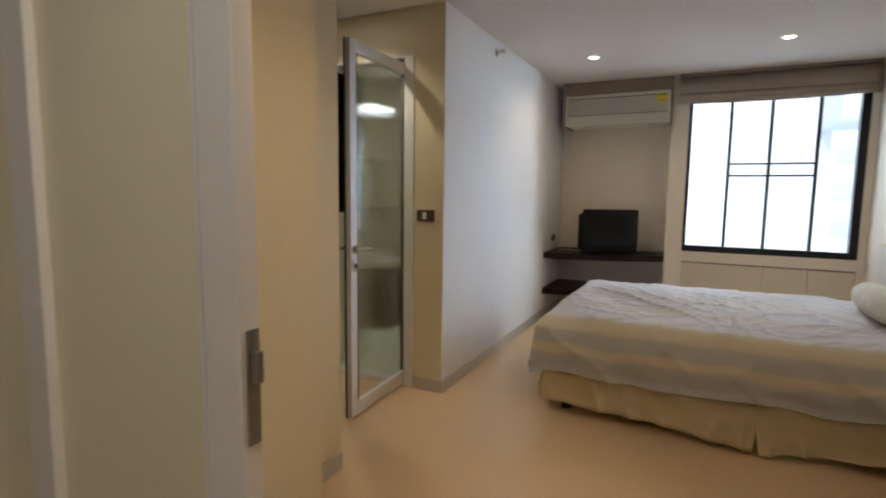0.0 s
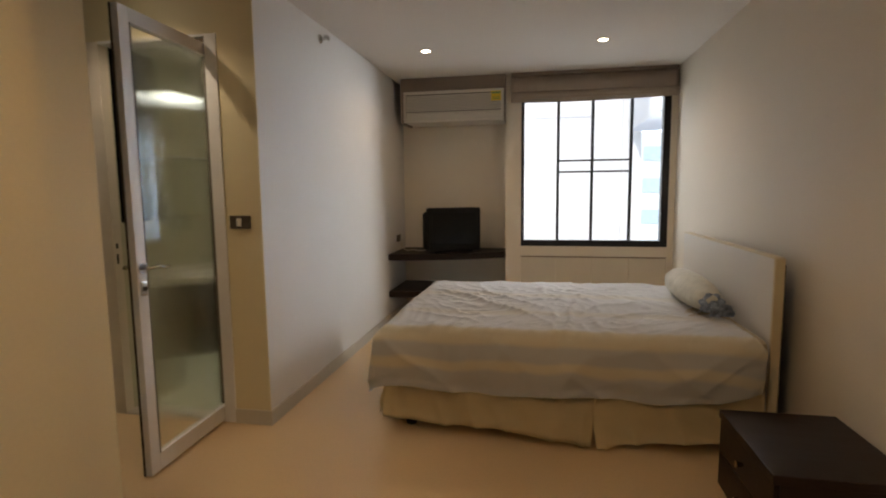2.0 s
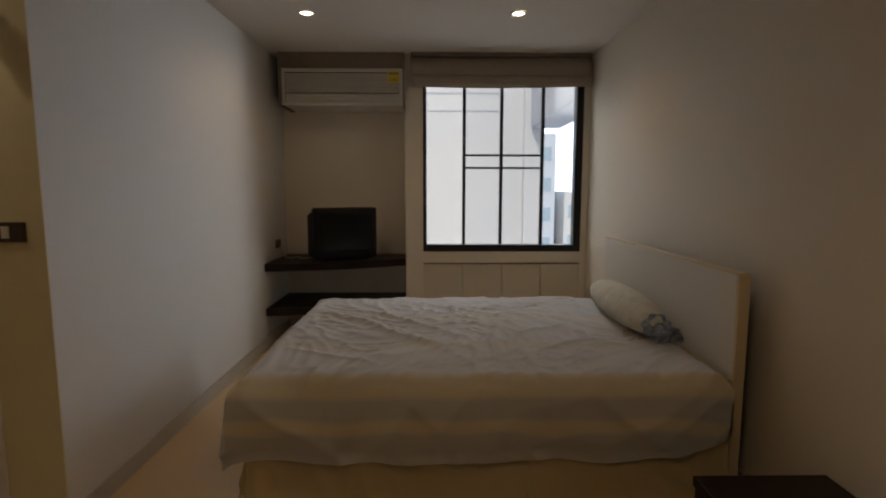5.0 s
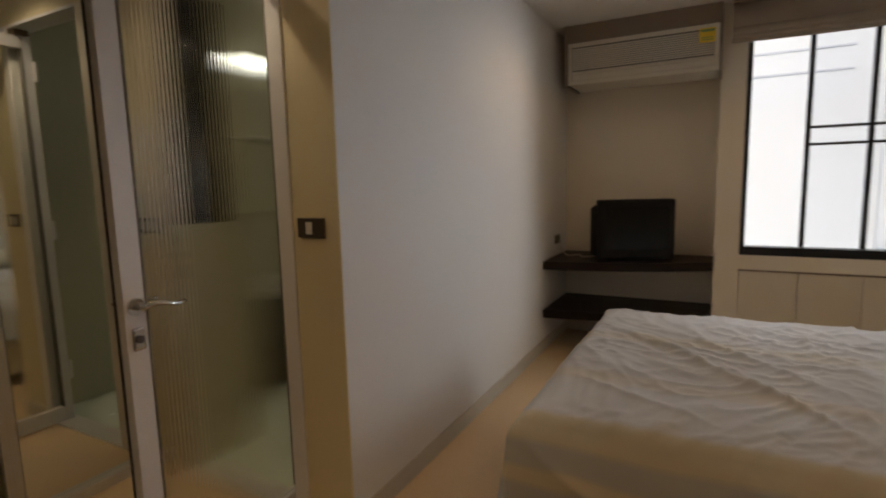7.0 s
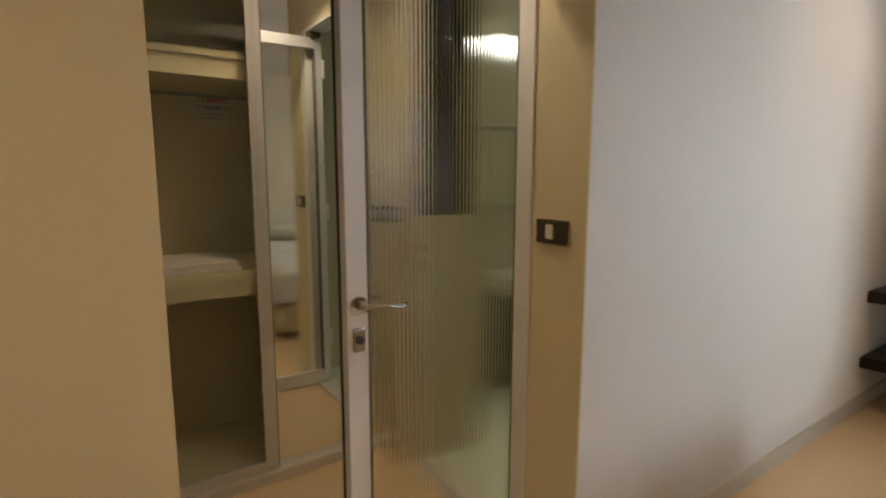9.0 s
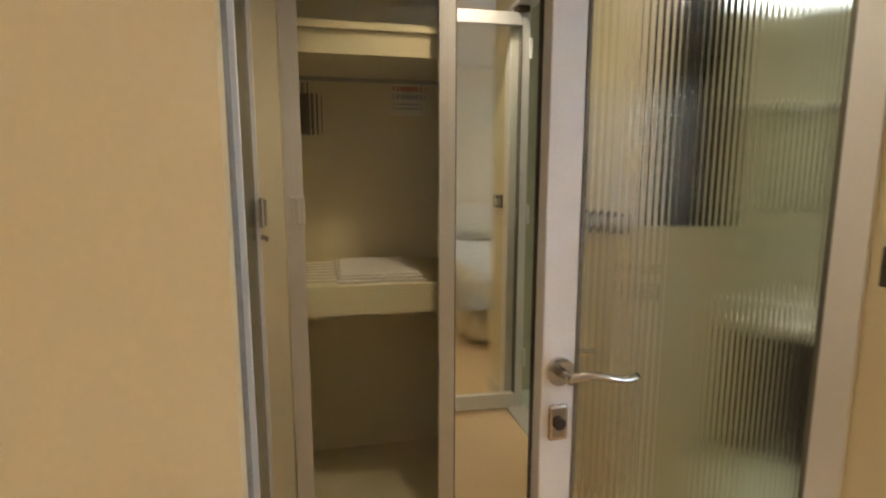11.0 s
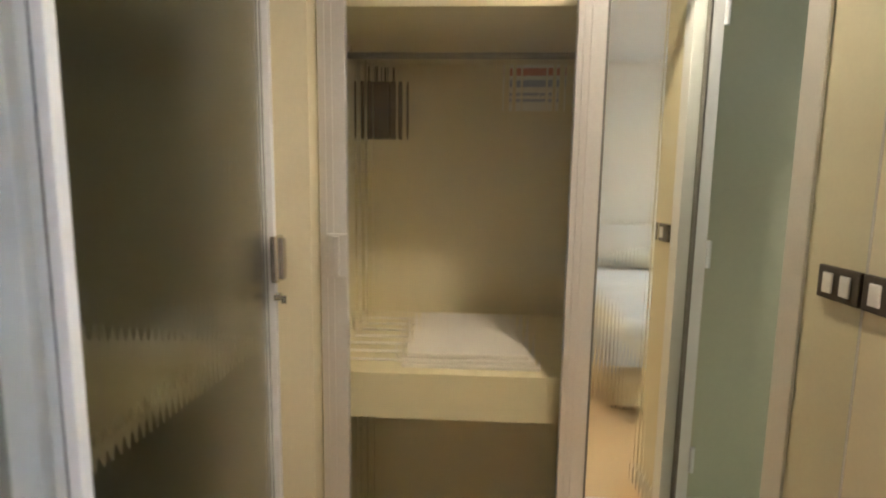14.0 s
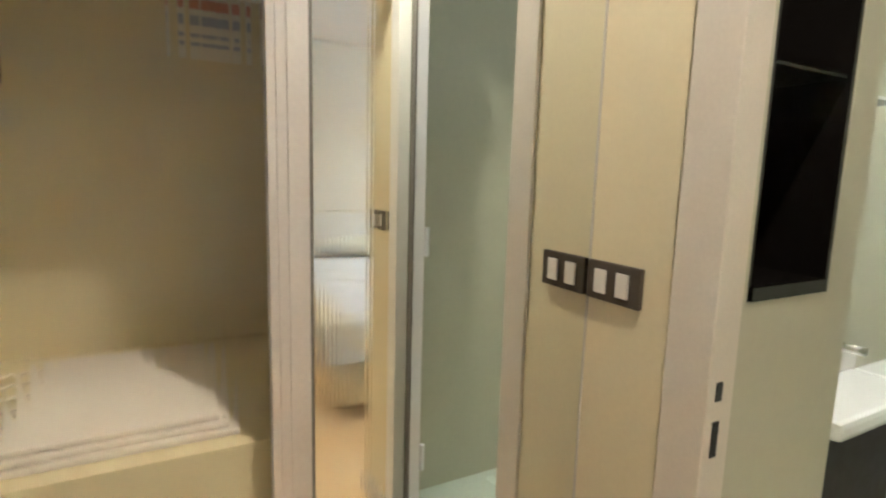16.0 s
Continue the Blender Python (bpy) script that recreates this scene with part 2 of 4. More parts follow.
def mesh_of(name, bm, mat, smooth=False):
    me = bpy.data.meshes.new(name)
    bmesh.ops.recalc_face_normals(bm, faces=bm.faces)
    bm.to_mesh(me)
    bm.free()
    me.materials.append(mat)
    if smooth:
        me.polygons.foreach_set("use_smooth", [True] * len(me.polygons))
        me.update()
    return me


def part(name, bm, mat, parent, label="", smooth=False):
    ob = new(name, mesh_of(name, bm, mat, smooth))
    ob.parent = parent
    return tagged(ob, label)


def thing(name, label, category, m=None, group="", kind=""):
    ob = new(name)
    ob.matrix_world = m or Matrix.Identity(4)
    return tagged(ob, label, category, group, kind)


def whole(name, bm, mat, label, category, group="", kind="", smooth=False):
    return tagged(new(name, mesh_of(name, bm, mat, smooth)), label, category, group, kind)


def setting(name, bm, mat, label, category):
    return whole(name, bm, mat, label, category, kind="structure")


def ribbed_sheet(width, z0, z1, pitch=0.0135, depth=0.0007, thick=0.005, step=6):
    """A pane that stands in the plane y = 0 from x = 0 to width, flat behind, fluted in front."""
    bm = bmesh.new()
    n = int(width / pitch) * step
    rows = []
    for i in range(n + 1):
        x = width * i / n
        f = -thick / 2 - depth * abs(math.sin(math.pi * i / step))
        rows.append([bm.verts.new(p) for p in ((x, f, z0), (x, f, z1), (x, thick / 2, z0), (x, thick / 2, z1))])
    for a, b in zip(rows, rows[1:]):
        bm.faces.new((a[0], b[0], b[1], a[1])).smooth = True
        bm.faces.new((a[2], a[3], b[3], b[2]))
        bm.faces.new((a[0], a[2], b[2], b[0]))
        bm.faces.new((a[1], b[1], b[3], a[3]))
    for r in (rows[0], rows[-1]):
        bm.faces.new((r[0], r[1], r[3], r[2]))
    return bm


def pane(name, bm, mat, parent, label=""):
    ob = part(name, bm, mat, parent, label)
    ob.data.set_sharp_from_angle(angle=radians(50))
    ob.visible_shadow = False
    return ob


# ---- structure ----
CEIL = 2.46
XW, YB = -1.555, 2.865
XE = 1.20
YN, YNICHE = 5.57, 5.90
T = 0.1

setting("floor", boxes((-1.30, XE, -1.3, YNICHE, -0.1, 0), (-2.3, -1.30, -1.3, 0.9, -0.1, 0), (-3.4, -1.30, 1.0, 2.91, -0.1, 0), (-1.655, -1.30, 2.91, YNICHE, -0.1, 0)), FLOOR, "pale maple laminate floor with a satin sheen", "floor")
setting("bathroom_floor", boxes((-2.505, -1.655, 2.966, 5.2, -0.1, 0.004), (-3.0, -2.505, 3.25, 5.2, -0.1, 0.004)), BATH_FLOOR, "pale green tiled bathroom floor", "floor")
setting("ceiling", boxes((-3.6, 1.3, -1.4, 6.1, CEIL, CEIL + 0.1)), CEILING, "flat white painted ceiling", "ceiling")
setting("wall_west", boxes((XW - T, XW, YB + 0.006, YNICHE, 0, CEIL)), PAINT, "plain white painted long wall", "wall")
setting("wall_bathroom_front", boxes((-1.77, XW - T, YB, YB + T, 0, CEIL), (XW - T, XW, YB, YB + 0.006, 0, CEIL), (-2.58, -1.77, YB, YB + T, 2.17, CEIL), (-3.34, -2.67, YB, YB + T, 0, CEIL), (-2.67, -2.58, YB, YB + 0.055, 0, CEIL)), CREAM, "cream painted wall round the bathroom doorway", "wall")
setting("wall_north_niche", boxes((-1.655, -0.41, YNICHE, YNICHE + 0.2, 0, CEIL)), LAMP_TINTED_PAINT, "white wall behind the television niche, tinted for lamplight", "wall")
setting("wall_north_window", boxes((-0.41, -0.255, YN, YNICHE + 0.2, 0, CEIL), (1.145, XE + T, YN, YN + 0.2, 0, CEIL), (-0.255, 1.145, YN, YN + 0.2, 2.26, CEIL), (-0.255, 1.145, YN, YN + 0.2, 0.66, 0.76), (-0.255, 1.145, YN + 0.03, YN + 0.2, 0, 0.66)), LAMP_TINTED_PAINT, "white wall round the window, tinted for lamplight", "wall")
setting("wall_east", boxes((XE, XE + T, -1.3, YN, 0, CEIL)), LAMP_TINTED_PAINT, "plain white wall behind the headboard, tinted for lamplight", "wall")
setting("wall_south", boxes((-2.4, XE + T, -1.4, -1.3, 0, CEIL)), LAMP_TINTED_PAINT, "plain wall behind the entry", "wall")
setting("wall_entry", boxes((-1.555, -1.36, 0.47, 1.44, 0, CEIL), (-1.64, -1.555, 1.08, 1.772, 0, CEIL), (-1.585, -1.555, 1.772, 1.81, 0, CEIL), (-1.46, -1.36, -1.3, -0.37, 0, CEIL), (-1.46, -1.36, -0.37, 0.47, 2.15, CEIL)), CREAM, "cream painted wall and pier at the entry", "wall")
setting("wall_wardrobe_back", boxes((-3.4, -1.555, 1.0, 1.08, 0, CEIL), (-3.44, -3.36, 1.08, YB, 0, CEIL), (-2.4, -2.3, -1.3, 0.9, 0, CEIL), (-2.4, -1.555, 0.9, 1.0, 0, CEIL)), CREAM, "cream board wall behind the wardrobes", "wall")
BW, RW = -2.505, -3.0
setting("bathroom_wall", boxes((BW - 0.09, BW, YB + 0.055, 2.935, 0, CEIL), (BW - 0.09, BW, 3.17, 3.25, 0, CEIL), (BW - 0.09, BW, 2.935, 3.17, 0, 1.15), (BW - 0.09, BW, 2.935, 3.17, 2.16, CEIL), (RW - 0.1, BW - 0.09, 3.19, 3.25, 0, CEIL), (RW - 0.1, RW, 3.25, 5.2, 0, CEIL), (RW, XW - T, 5.2, 5.3, 0, CEIL), (XW - T - 0.012, XW - T, YB + T, 5.2, 0, CEIL)), GREEN_WALL, "pale green bathroom wall", "wall")

sk = bmesh.new()
for r in ((XW, XW + 0.012, YB - 0.012, YNICHE), (-1.77, XW, YB - 0.012, YB), (-1.555, -1.543, 1.44, 1.81), (-1.36, -1.348, 0.47, 1.44), (XE - 0.012, XE, -1.3, YN), (XW + 0.012, -0.41, YNICHE - 0.012, YNICHE)):
    box(sk, r[0], r[1], r[2], r[3], 0, 0.085, bevel=0.003)
setting("baseboard", sk, SKIRTING, "low grey-beige skirting board", "baseboard")

# ---- bedroom ----


def window():
    w = thing("window_1", "black aluminium window with sliding panes and a thin grille", "window", kind="structure")
    x0, x1, z0, z1, y = -0.255, 1.145, 0.76, 2.26, YN
    part("window_frame", boxes((x0, x0 + 0.03, y, y + 0.09, z0, z1), (x1 - 0.065, x1, y, y + 0.09, z0, z1), (x0 + 0.03, x1 - 0.065, y, y + 0.09, z0, z0 + 0.06), (x0 + 0.03, x1 - 0.065, y, y + 0.09, z1 - 0.05, z1), bevel=0.004), BLACK_ALU, w)
    for x in (0.106, 0.434, 0.797):
        part("mullion", boxes((x - 0.014, x + 0.014, y + 0.03, y + 0.07, z0 + 0.06, z1 - 0.05), bevel=0.003), BLACK_ALU, w)
    for z in (1.50, 1.61):
        part("grille_bar", boxes((0.12, 0.783, y + 0.036, y + 0.056, z - 0.009, z + 0.009), bevel=0.002), BLACK_ALU, w)
    for a, b, tint in ((-0.225, 0.092, CLEAR_GLASS), (0.12, 0.42, GREY_GLASS), (0.448, 0.783, GREY_GLASS), (0.811, 1.08, CLEAR_GLASS)):
        pane("pane", boxes((a, b, y + 0.06, y + 0.064, z0 + 0.06, z1 - 0.05)), tint, w)
    p = thing("wall_panelling", "cream boarded panelling below the window", "panelling", kind="structure")
    for k in range(4):
        a = -0.255 + k * 0.35
        part("panel", boxes((a + 0.003, a + 0.347, y + 0.008, y + 0.03, 0.0, 0.645), bevel=0.003), PANEL, p)
    # Taupe strip carries the shade of the gap in its colour.
    part("shadow_gap", boxes((-0.255, 1.145, y + 0.012, y + 0.03, 0.645, 0.66)), TAUPE, p)


window()


def roman_blind():
    b = thing("roman_blind", "taupe fabric roman blind drawn up above the window", "blind")
    x0, x1 = -0.355, 1.185
    part("head_rail", boxes((x0, x1, YN - 0.07, YN - 0.002, CEIL - 0.03, CEIL), bevel=0.004), TAUPE, b)
    for k, (zt, zb, d) in enumerate(((2.42, 2.25, 0.085), (2.28, 2.215, 0.105), (2.245, 2.195, 0.095), (2.22, 2.178, 0.07))):
        bm = bmesh.new()
        n = 40
        prof = [(-d * 0.75, zt), (-d, (zt + zb) / 2), (-d * 0.98, zb + 0.015), (-d * 0.85, zb), (-d * 0.6, zb + 0.012), (-d * 0.5, zt - 0.01)]
        rows = []
        for i in range(n + 1):
            x = x0 + (x1 - x0) * i / n
            sag = 0.012 * math.sin(math.pi * i / n) * (0.4 + 0.3 * k) - 0.004 * (i / n) * k
            rows.append([bm.verts.new((x, YN + py + 0.004 * noise.noise((x * 4, k, pz * 3)), pz - sag * (1 - (pz - zb) / max(zt - zb, 0.01)) - 0.006 * (i / n) ** 3 * (k > 0))) for py, pz in prof])
        for a, c in zip(rows, rows[1:]):
            for j in range(len(prof)):
                jj = (j + 1) % len(prof)
                bm.faces.new((a[j], c[j], c[jj], a[jj]))
        for r in (rows[0], rows[-1]):
            bm.faces.new(r)
        part("fold", bm, BLIND, b, smooth=True)


roman_blind()


def air_conditioner():
    a = thing("air_conditioner", "aged white wall air conditioner with a yellow label", "air conditioner")
    x0, x1, z0, z1, y0 = -1.445, -0.425, 2.02, 2.325, 5.50
    part("surround", boxes((-1.475, -0.412, 5.515, YNICHE, 2.33, CEIL - 0.002), (-1.475, -1.449, 5.515, YNICHE, 2.015, 2.33), (-0.423, -0.412, 5.515, YNICHE, 2.015, 2.33)), TAUPE, a, "taupe boxing")
    part("body", boxes((x0, x1, y0 + 0.02, YNICHE, z0, z1), bevel=0.02), AC_PLASTIC, a)
    part("front_frame", boxes((x0, x1, y0, y0 + 0.03, z1 - 0.03, z1), (x0, x0 + 0.03, y0, y0 + 0.03, z0 + 0.03, z1 - 0.03), (x1 - 0.03, x1, y0, y0 + 0.03, z0 + 0.03, z1 - 0.03), (x0 + 0.03, x1 - 0.03, y0, y0 + 0.03, z0 + 0.075, z0 + 0.095), (x0, x1, y0 + 0.004, y0 + 0.03, z0, z0 + 0.03), bevel=0.006), AC_PLASTIC, a)
    part("grille_backing", boxes((x0 + 0.03, x1 - 0.03, y0 + 0.012, y0 + 0.018, z0 + 0.1, z1 - 0.03)), AC_DARK, a)
    for k in range(11):
        z = z0 + 0.108 + k * 0.0145
        part("slat", boxes((x0 + 0.032, x1 - 0.032, y0 + 0.003, y0 + 0.013, z, z + 0.009)), AC_PLASTIC, a)
    part("outlet_vane", boxes((x0 + 0.035, x1 - 0.035, y0 + 0.006, y0 + 0.014, z0 + 0.036, z0 + 0.052), (x0 + 0.035, x1 - 0.035, y0 + 0.004, y0 + 0.012, z0 + 0.056, z0 + 0.072)), AC_PLASTIC, a)
    part("control_flap", boxes((x1 - 0.28, x1 - 0.04, y0 - 0.004, y0 + 0.004, z0 + 0.004, z0 + 0.026), bevel=0.003), AC_PLASTIC, a)
    lab = part("label", boxes((-0.55, -0.45, y0 - 0.001, y0 + 0.003, 2.205, 2.30)), YELLOW, a, "yellow energy label")
    part("print", boxes((-0.542, -0.458, y0 - 0.003, y0 - 0.001, 2.275, 2.29), (-0.535, -0.465, y0 - 0.003, y0 - 0.001, 2.22, 2.226), (-0.535, -0.465, y0 - 0.003, y0 - 0.001, 2.235, 2.24)), GREEN_INK, lab)


air_conditioner()


def niche_shelf(z, label):
    """A thick wall shelf whose front edge swings from deep at the side wall to shallow at the window."""
    bm = bmesh.new()
    n = 24
    front = []
    for i in range(n + 1):
        u = i / n
        front.append((XW + 0.002 + 1.141 * u, 5.22 + 0.34 * u - 0.07 * math.sin(math.pi * u)))
    back = [(-0.412, YNICHE - 0.002), (XW + 0.002, YNICHE - 0.002)]
    low = [bm.verts.new((x, y, z - 0.065)) for x, y in front + back]
    f = bm.faces.new(low)
    up = bmesh.ops.extrude_face_region(bm, geom=[f])
    bmesh.ops.translate(bm, verts=[v for v in up["geom"] if isinstance(v, bmesh.types.BMVert)], vec=(0, 0, 0.065))
    bmesh.ops.bevel(bm, geom=[e for e in bm.edges if abs(e.verts[0].co.z - e.verts[1].co.z) < 1e-5], offset=0.004, segments=2, affect="EDGES")
    return whole("wall_shelf", bm, WENGE, label, "shelf", group="shelves in the television niche")


niche_shelf(0.70, "dark wenge curved wall shelf carrying the television")
niche_shelf(0.325, "empty dark wenge curved wall shelf below the television")


def television():
    tv = thing("television", "black tube television standing askew on the dark shelf", "television", pose(-0.925, 5.46, 0.70, 0, 0, 24))
    w, h = 0.275, 0.455
    bm = boxes((-w, w, -0.03, 0.07, 0.015, h), bevel=0.018)
    part("bezel", bm, TV_BLACK, tv)
    s = bmesh.new()
    rows = []
    for i in range(13):
        row = []
        for j in range(11):
            u, v = i / 6 - 1, j / 5 - 1
            row.append(s.verts.new((u * 0.225, -0.034 - 0.012 * (1 - u * u * 0.6 - v * v * 0.4), 0.245 + v * 0.155)))
        rows.append(row)
    for a, b in zip(rows, rows[1:]):
        for j in range(10):
            s.faces.new((a[j], b[j], b[j + 1], a[j + 1]))
    part("screen", s, TV_GLASS, tv, "dark bulging glass", smooth=True)
    b2 = bmesh.new()
    secs = []
    for y, sx, z0, z1 in ((0.07, 0.272, 0.02, 0.42), (0.22, 0.285, 0.02, 0.40), (0.31, 0.23, 0.03, 0.34), (0.34, 0.17, 0.04, 0.28)):
        secs.append([b2.verts.new(p) for p in ((-sx, y, z0), (sx, y, z0), (sx, y, z1), (-sx, y, z1))])
    for a, b in zip(secs, secs[1:]):
        for j in range(4):
            b2.faces.new((a[j], a[(j + 1) % 4], b[(j + 1) % 4], b[j]))
    b2.faces.new(secs[0])
    b2.faces.new(secs[-1])
    bmesh.ops.bevel(b2, geom=list(b2.edges), offset=0.015, segments=2, affect="EDGES")
    part("rear_housing", b2, TV_BLACK, tv)
    part("foot", boxes((-0.2, 0.2, -0.01, 0.28, 0, 0.02), bevel=0.006), TV_BLACK, tv)
    part("control_strip", boxes((-0.12, 0.12, -0.036, -0.03, 0.03, 0.055), bevel=0.002), TV_BLACK, tv)
    for k in range(4):
        part("button", boxes((-0.09 + k * 0.05, -0.07 + k * 0.05, -0.039, -0.036, 0.036, 0.048), bevel=0.001), TV_BLACK, tv)


television()


def wall_socket(m, label):
    s = thing("wall_socket", label, "socket", m)
    part("plate", boxes((-0.06, 0.06, -0.012, 0, -0.036, 0.036), bevel=0.003), SWITCH_BROWN, s)
    for x in (-0.025, 0.025):
        part("socket_insert", boxes((x - 0.018, x + 0.018, -0.015, -0.012, -0.02, 0.02), bevel=0.002), AC_DARK, s)


wall_socket(pose(XW, 5.60, 0.83, 0, 0, 90), "brown double wall socket above the dark shelf")


def cable(points, r, mat, label):
    cu = bpy.data.curves.new("power_cable", "CURVE")
    cu.dimensions, cu.bevel_depth, cu.bevel_resolution = "3D", r, 3
    sp = cu.splines.new("BEZIER")
    sp.bezier_points.add(len(points) - 1)
    for p, c in zip(sp.bezier_points, points):
        p.co = c
        p.handle_left_type = p.handle_right_type = "AUTO"
    cu.materials.append(mat)
    tmp = new("tmp_cable", cu)
    me = bpy.data.meshes.new_from_object(tmp.evaluated_get(bpy.context.evaluated_depsgraph_get()))
    bpy.data.objects.remove(tmp)
    return tagged(new("power_cable", me), label, "cable")


cable([(-1.535, 5.60, 0.80), (-1.46, 5.55, 0.712), (-1.38, 5.62, 0.706), (-1.32, 5.52, 0.706), (-1.25, 5.58, 0.706), (-1.16, 5.66, 0.712)], 0.005, AC_PLASTIC, "white cable trailing over the shelf to the television")

# The bed: divan, valance, mattress sheet, headboard.
BX0, BX1, BY0, BY1, BTOP = -0.93, 1.055, 2.89, 4.42, 0.605


def bed():
    b = thing("bed", "double bed with a rumpled striped sheet and cream valance", "bed")
    part("divan", boxes((BX0 + 0.10, BX1 - 0.01, BY0 + 0.10, BY1 - 0.05, 0.06, 0.34), bevel=0.02), DIVAN, b)
    for x in (BX0 + 0.16, BX1 - 0.15):
        for y in (BY0 + 0.14, BY1 - 0.14):
            part("foot", rod(bmesh.new(), (x, y, 0), (x, y, 0.065), 0.03), DARK_RUBBER, b)
    part("mattress", boxes((BX0 + 0.03, BX1 - 0.012, BY0 + 0.03, BY1 - 0.03, 0.345, BTOP - 0.02), bevel=0.06), DIVAN, b)
    # valance: two lengths along the side that part in the middle, one round the foot
    spans = (((BX1 - 0.03, BY0 + 0.035), (0.205, BY0 + 0.03), (0, -1), 0.075, 0.012), ((0.235, BY0 + 0.028), (BX0 + 0.03, BY0 + 0.035), (0, -1), 0.018, 0.085), ((BX0 + 0.03, BY0 + 0.035), (BX0 + 0.03, BY1 - 0.03), (-1, 0), 0.085, 0.08))
    for k, (start, end, (nx, ny), lift0, lift1) in enumerate(spans):
        bm = bmesh.new()
        a, c = Vector(start), Vector(end)
        n = int((c - a).length / 0.012)
        rows = []
        for i in range(n + 1):
            u = i / n
            s = (c - a).length * u
            p = a.lerp(c, u)
            near = (u if k == 0 else 1 - u) ** 3 if k < 2 else 0
            hem = lift0 + (lift1 - lift0) * (u * u if k == 0 else u ** 0.7) + 0.010 * noise.noise((s * 3, 4, k))
            row = []
            for j in range(13):
                v = j / 12
                pleat = (1 - abs(noise.noise((s * 5.5 + 0.7 * v, v * 0.8, k + 3)))) ** 4
                drape = (1 - abs(noise.noise((s * 3.2 + 1.6 * v, 2.2 * v, k + 8)))) ** 7
                w = max(0, v - 0.22) / 0.78
                out = -0.008 + 0.030 * w * pleat + 0.016 * w * drape + 0.014 * w * noise.noise((s * 2.1, v, k)) + 0.04 * w * w * near + 0.02 * w
                part_off = 0.03 * v * v * near * (1 if k == 0 else -1)
                row.append(bm.verts.new((p.x + nx * out + part_off, p.y + ny * out, 0.345 + (hem - 0.345) * v)))
            rows.append(row)
        for r0, r1 in zip(rows, rows[1:]):
            for j in range(12):
                bm.faces.new((r0[j], r1[j], r1[j + 1], r0[j + 1]))
        bmesh.ops.solidify(bm, geom=bm.faces[:], thickness=0.003)
        part("valance", bm, SKIRT, b, "cream satin valance with loose pleats", smooth=True)
    # sheet that drapes over the sides
    bm = bmesh.new()
    r = 0.065
    nx_, ny_ = 190, 190
    drop_front, drop_foot = 0.31, 0.24

    def fold(s, lo, hi, d0, d1):
        """Along one axis: the place and the drop of cloth that runs from lo - d0 to hi + d1."""
        a = lo + (hi - lo + d0 + d1) * s - d0
        for edge, sign in ((lo, -1), (hi, 1)):
            over = (a - edge) * sign + r
            if over > 0:
                t = min(over / r, math.pi / 2)
                return edge + sign * (-r + r * math.sin(t)), r * (1 - math.cos(t)) + max(over - r * math.pi / 2, 0)
        return a, 0.0

    creases = (((-0.82, 4.0), (-0.10, 3.25), 0.026, 0.03), ((-0.72, 4.12), (0.05, 3.45), 0.018, 0.022), ((-0.45, 3.75), (0.02, 3.02), 0.016, 0.02), ((0.18, 3.75), (0.08, 2.90), 0.020, 0.018), ((0.12, 3.35), (0.62, 3.72), 0.018, 0.025), ((0.22, 3.2), (0.75, 3.45), 0.014, 0.02), ((-0.3, 4.25), (0.3, 3.8), 0.012, 0.03), ((-0.86, 3.3), (-0.35, 3.05), 0.010, 0.02))

    grid = []
    for i in range(nx_ + 1):
        row = []
        for j in range(ny_ + 1):
            x, dx = fold(i / nx_, BX0, BX1 - 0.045, drop_foot, 0.20)
            y, dy = fold(j / ny_, BY0, BY1, drop_front, 0.2)
            up = min(max((x - 0.62) / 0.38, 0), 1)
            dy *= 1 - 0.22 * up * up if y < 3.5 else 1
            drop = max(dx, dy) + 0.12 * min(dx, dy)
            on_top = max(0.0, 1 - drop / 0.08)
            warp = Vector((noise.noise((x * 1.3, y * 1.3, 5)), noise.noise((x * 1.3, y * 1.3, 9)), 0)) * 1.6
            q = Vector((x * 2.2 + 2.6 * y, y * 2.4 - 3.4 * x, 0.3)) + warp
            ridge = 0.010 * (1 - abs(noise.noise(q))) ** 10 + 0.008 * (1 - abs(noise.noise(q * 2.3 + Vector((5, 2, 0))))) ** 8 + 0.004 * (1 - abs(noise.noise(q * 5.1))) ** 6
            for (ax, ay), (cx, cy), high, wide in creases:
                ux, uy = cx - ax, cy - ay
                long2 = ux * ux + uy * uy
                u = ((x - ax) * ux + (y - ay) * uy) / long2
                off = ((x - ax) * uy - (y - ay) * ux) / long2 ** 0.5 + 0.04 * noise.noise((x * 3, y * 3, 11))
                if 0 < u < 1:
                    ridge += high * math.sin(math.pi * u) ** 0.7 * math.exp(-abs(off) / wide)
            soft = 0.014 * noise.noise((x * 1.7, y * 1.7, 2))
            z = BTOP - drop + (ridge + soft) * on_top - 0.014
            side = 1 - on_top
            tuck = min(max((x - 0.80) / 0.24, 0), 1) ** 2 * min(dy / 0.12, 1)
            y += 0.045 * tuck + 0.012 * min(dy / 0.3, 1) ** 2 - 0.028 * math.sin(math.pi * min(dy / 0.3, 1)) if y < 3.5 else 0
            sway = (0.016 * noise.noise((x * 4 + y, y * 3, z * 2)) + 0.012 * math.sin(x * 17 + 3 * noise.noise((x * 2, z * 3, 1))) * min(drop / 0.3, 1)) * side
            sway += 0.016 * side * (1 - abs(noise.noise((x * 1.5 + z * 2.6, z * 1.2 - x * 0.8, 4)))) ** 8 + 0.008 * side * (1 - abs(noise.noise((x * 4.5 - z * 4, z * 3, 6)))) ** 6
            hem = 0.035 * noise.noise((x * 2.2, 7, y)) * min(drop / 0.3, 1)
            flare = 0.035 * min(dx, dy) / 0.2
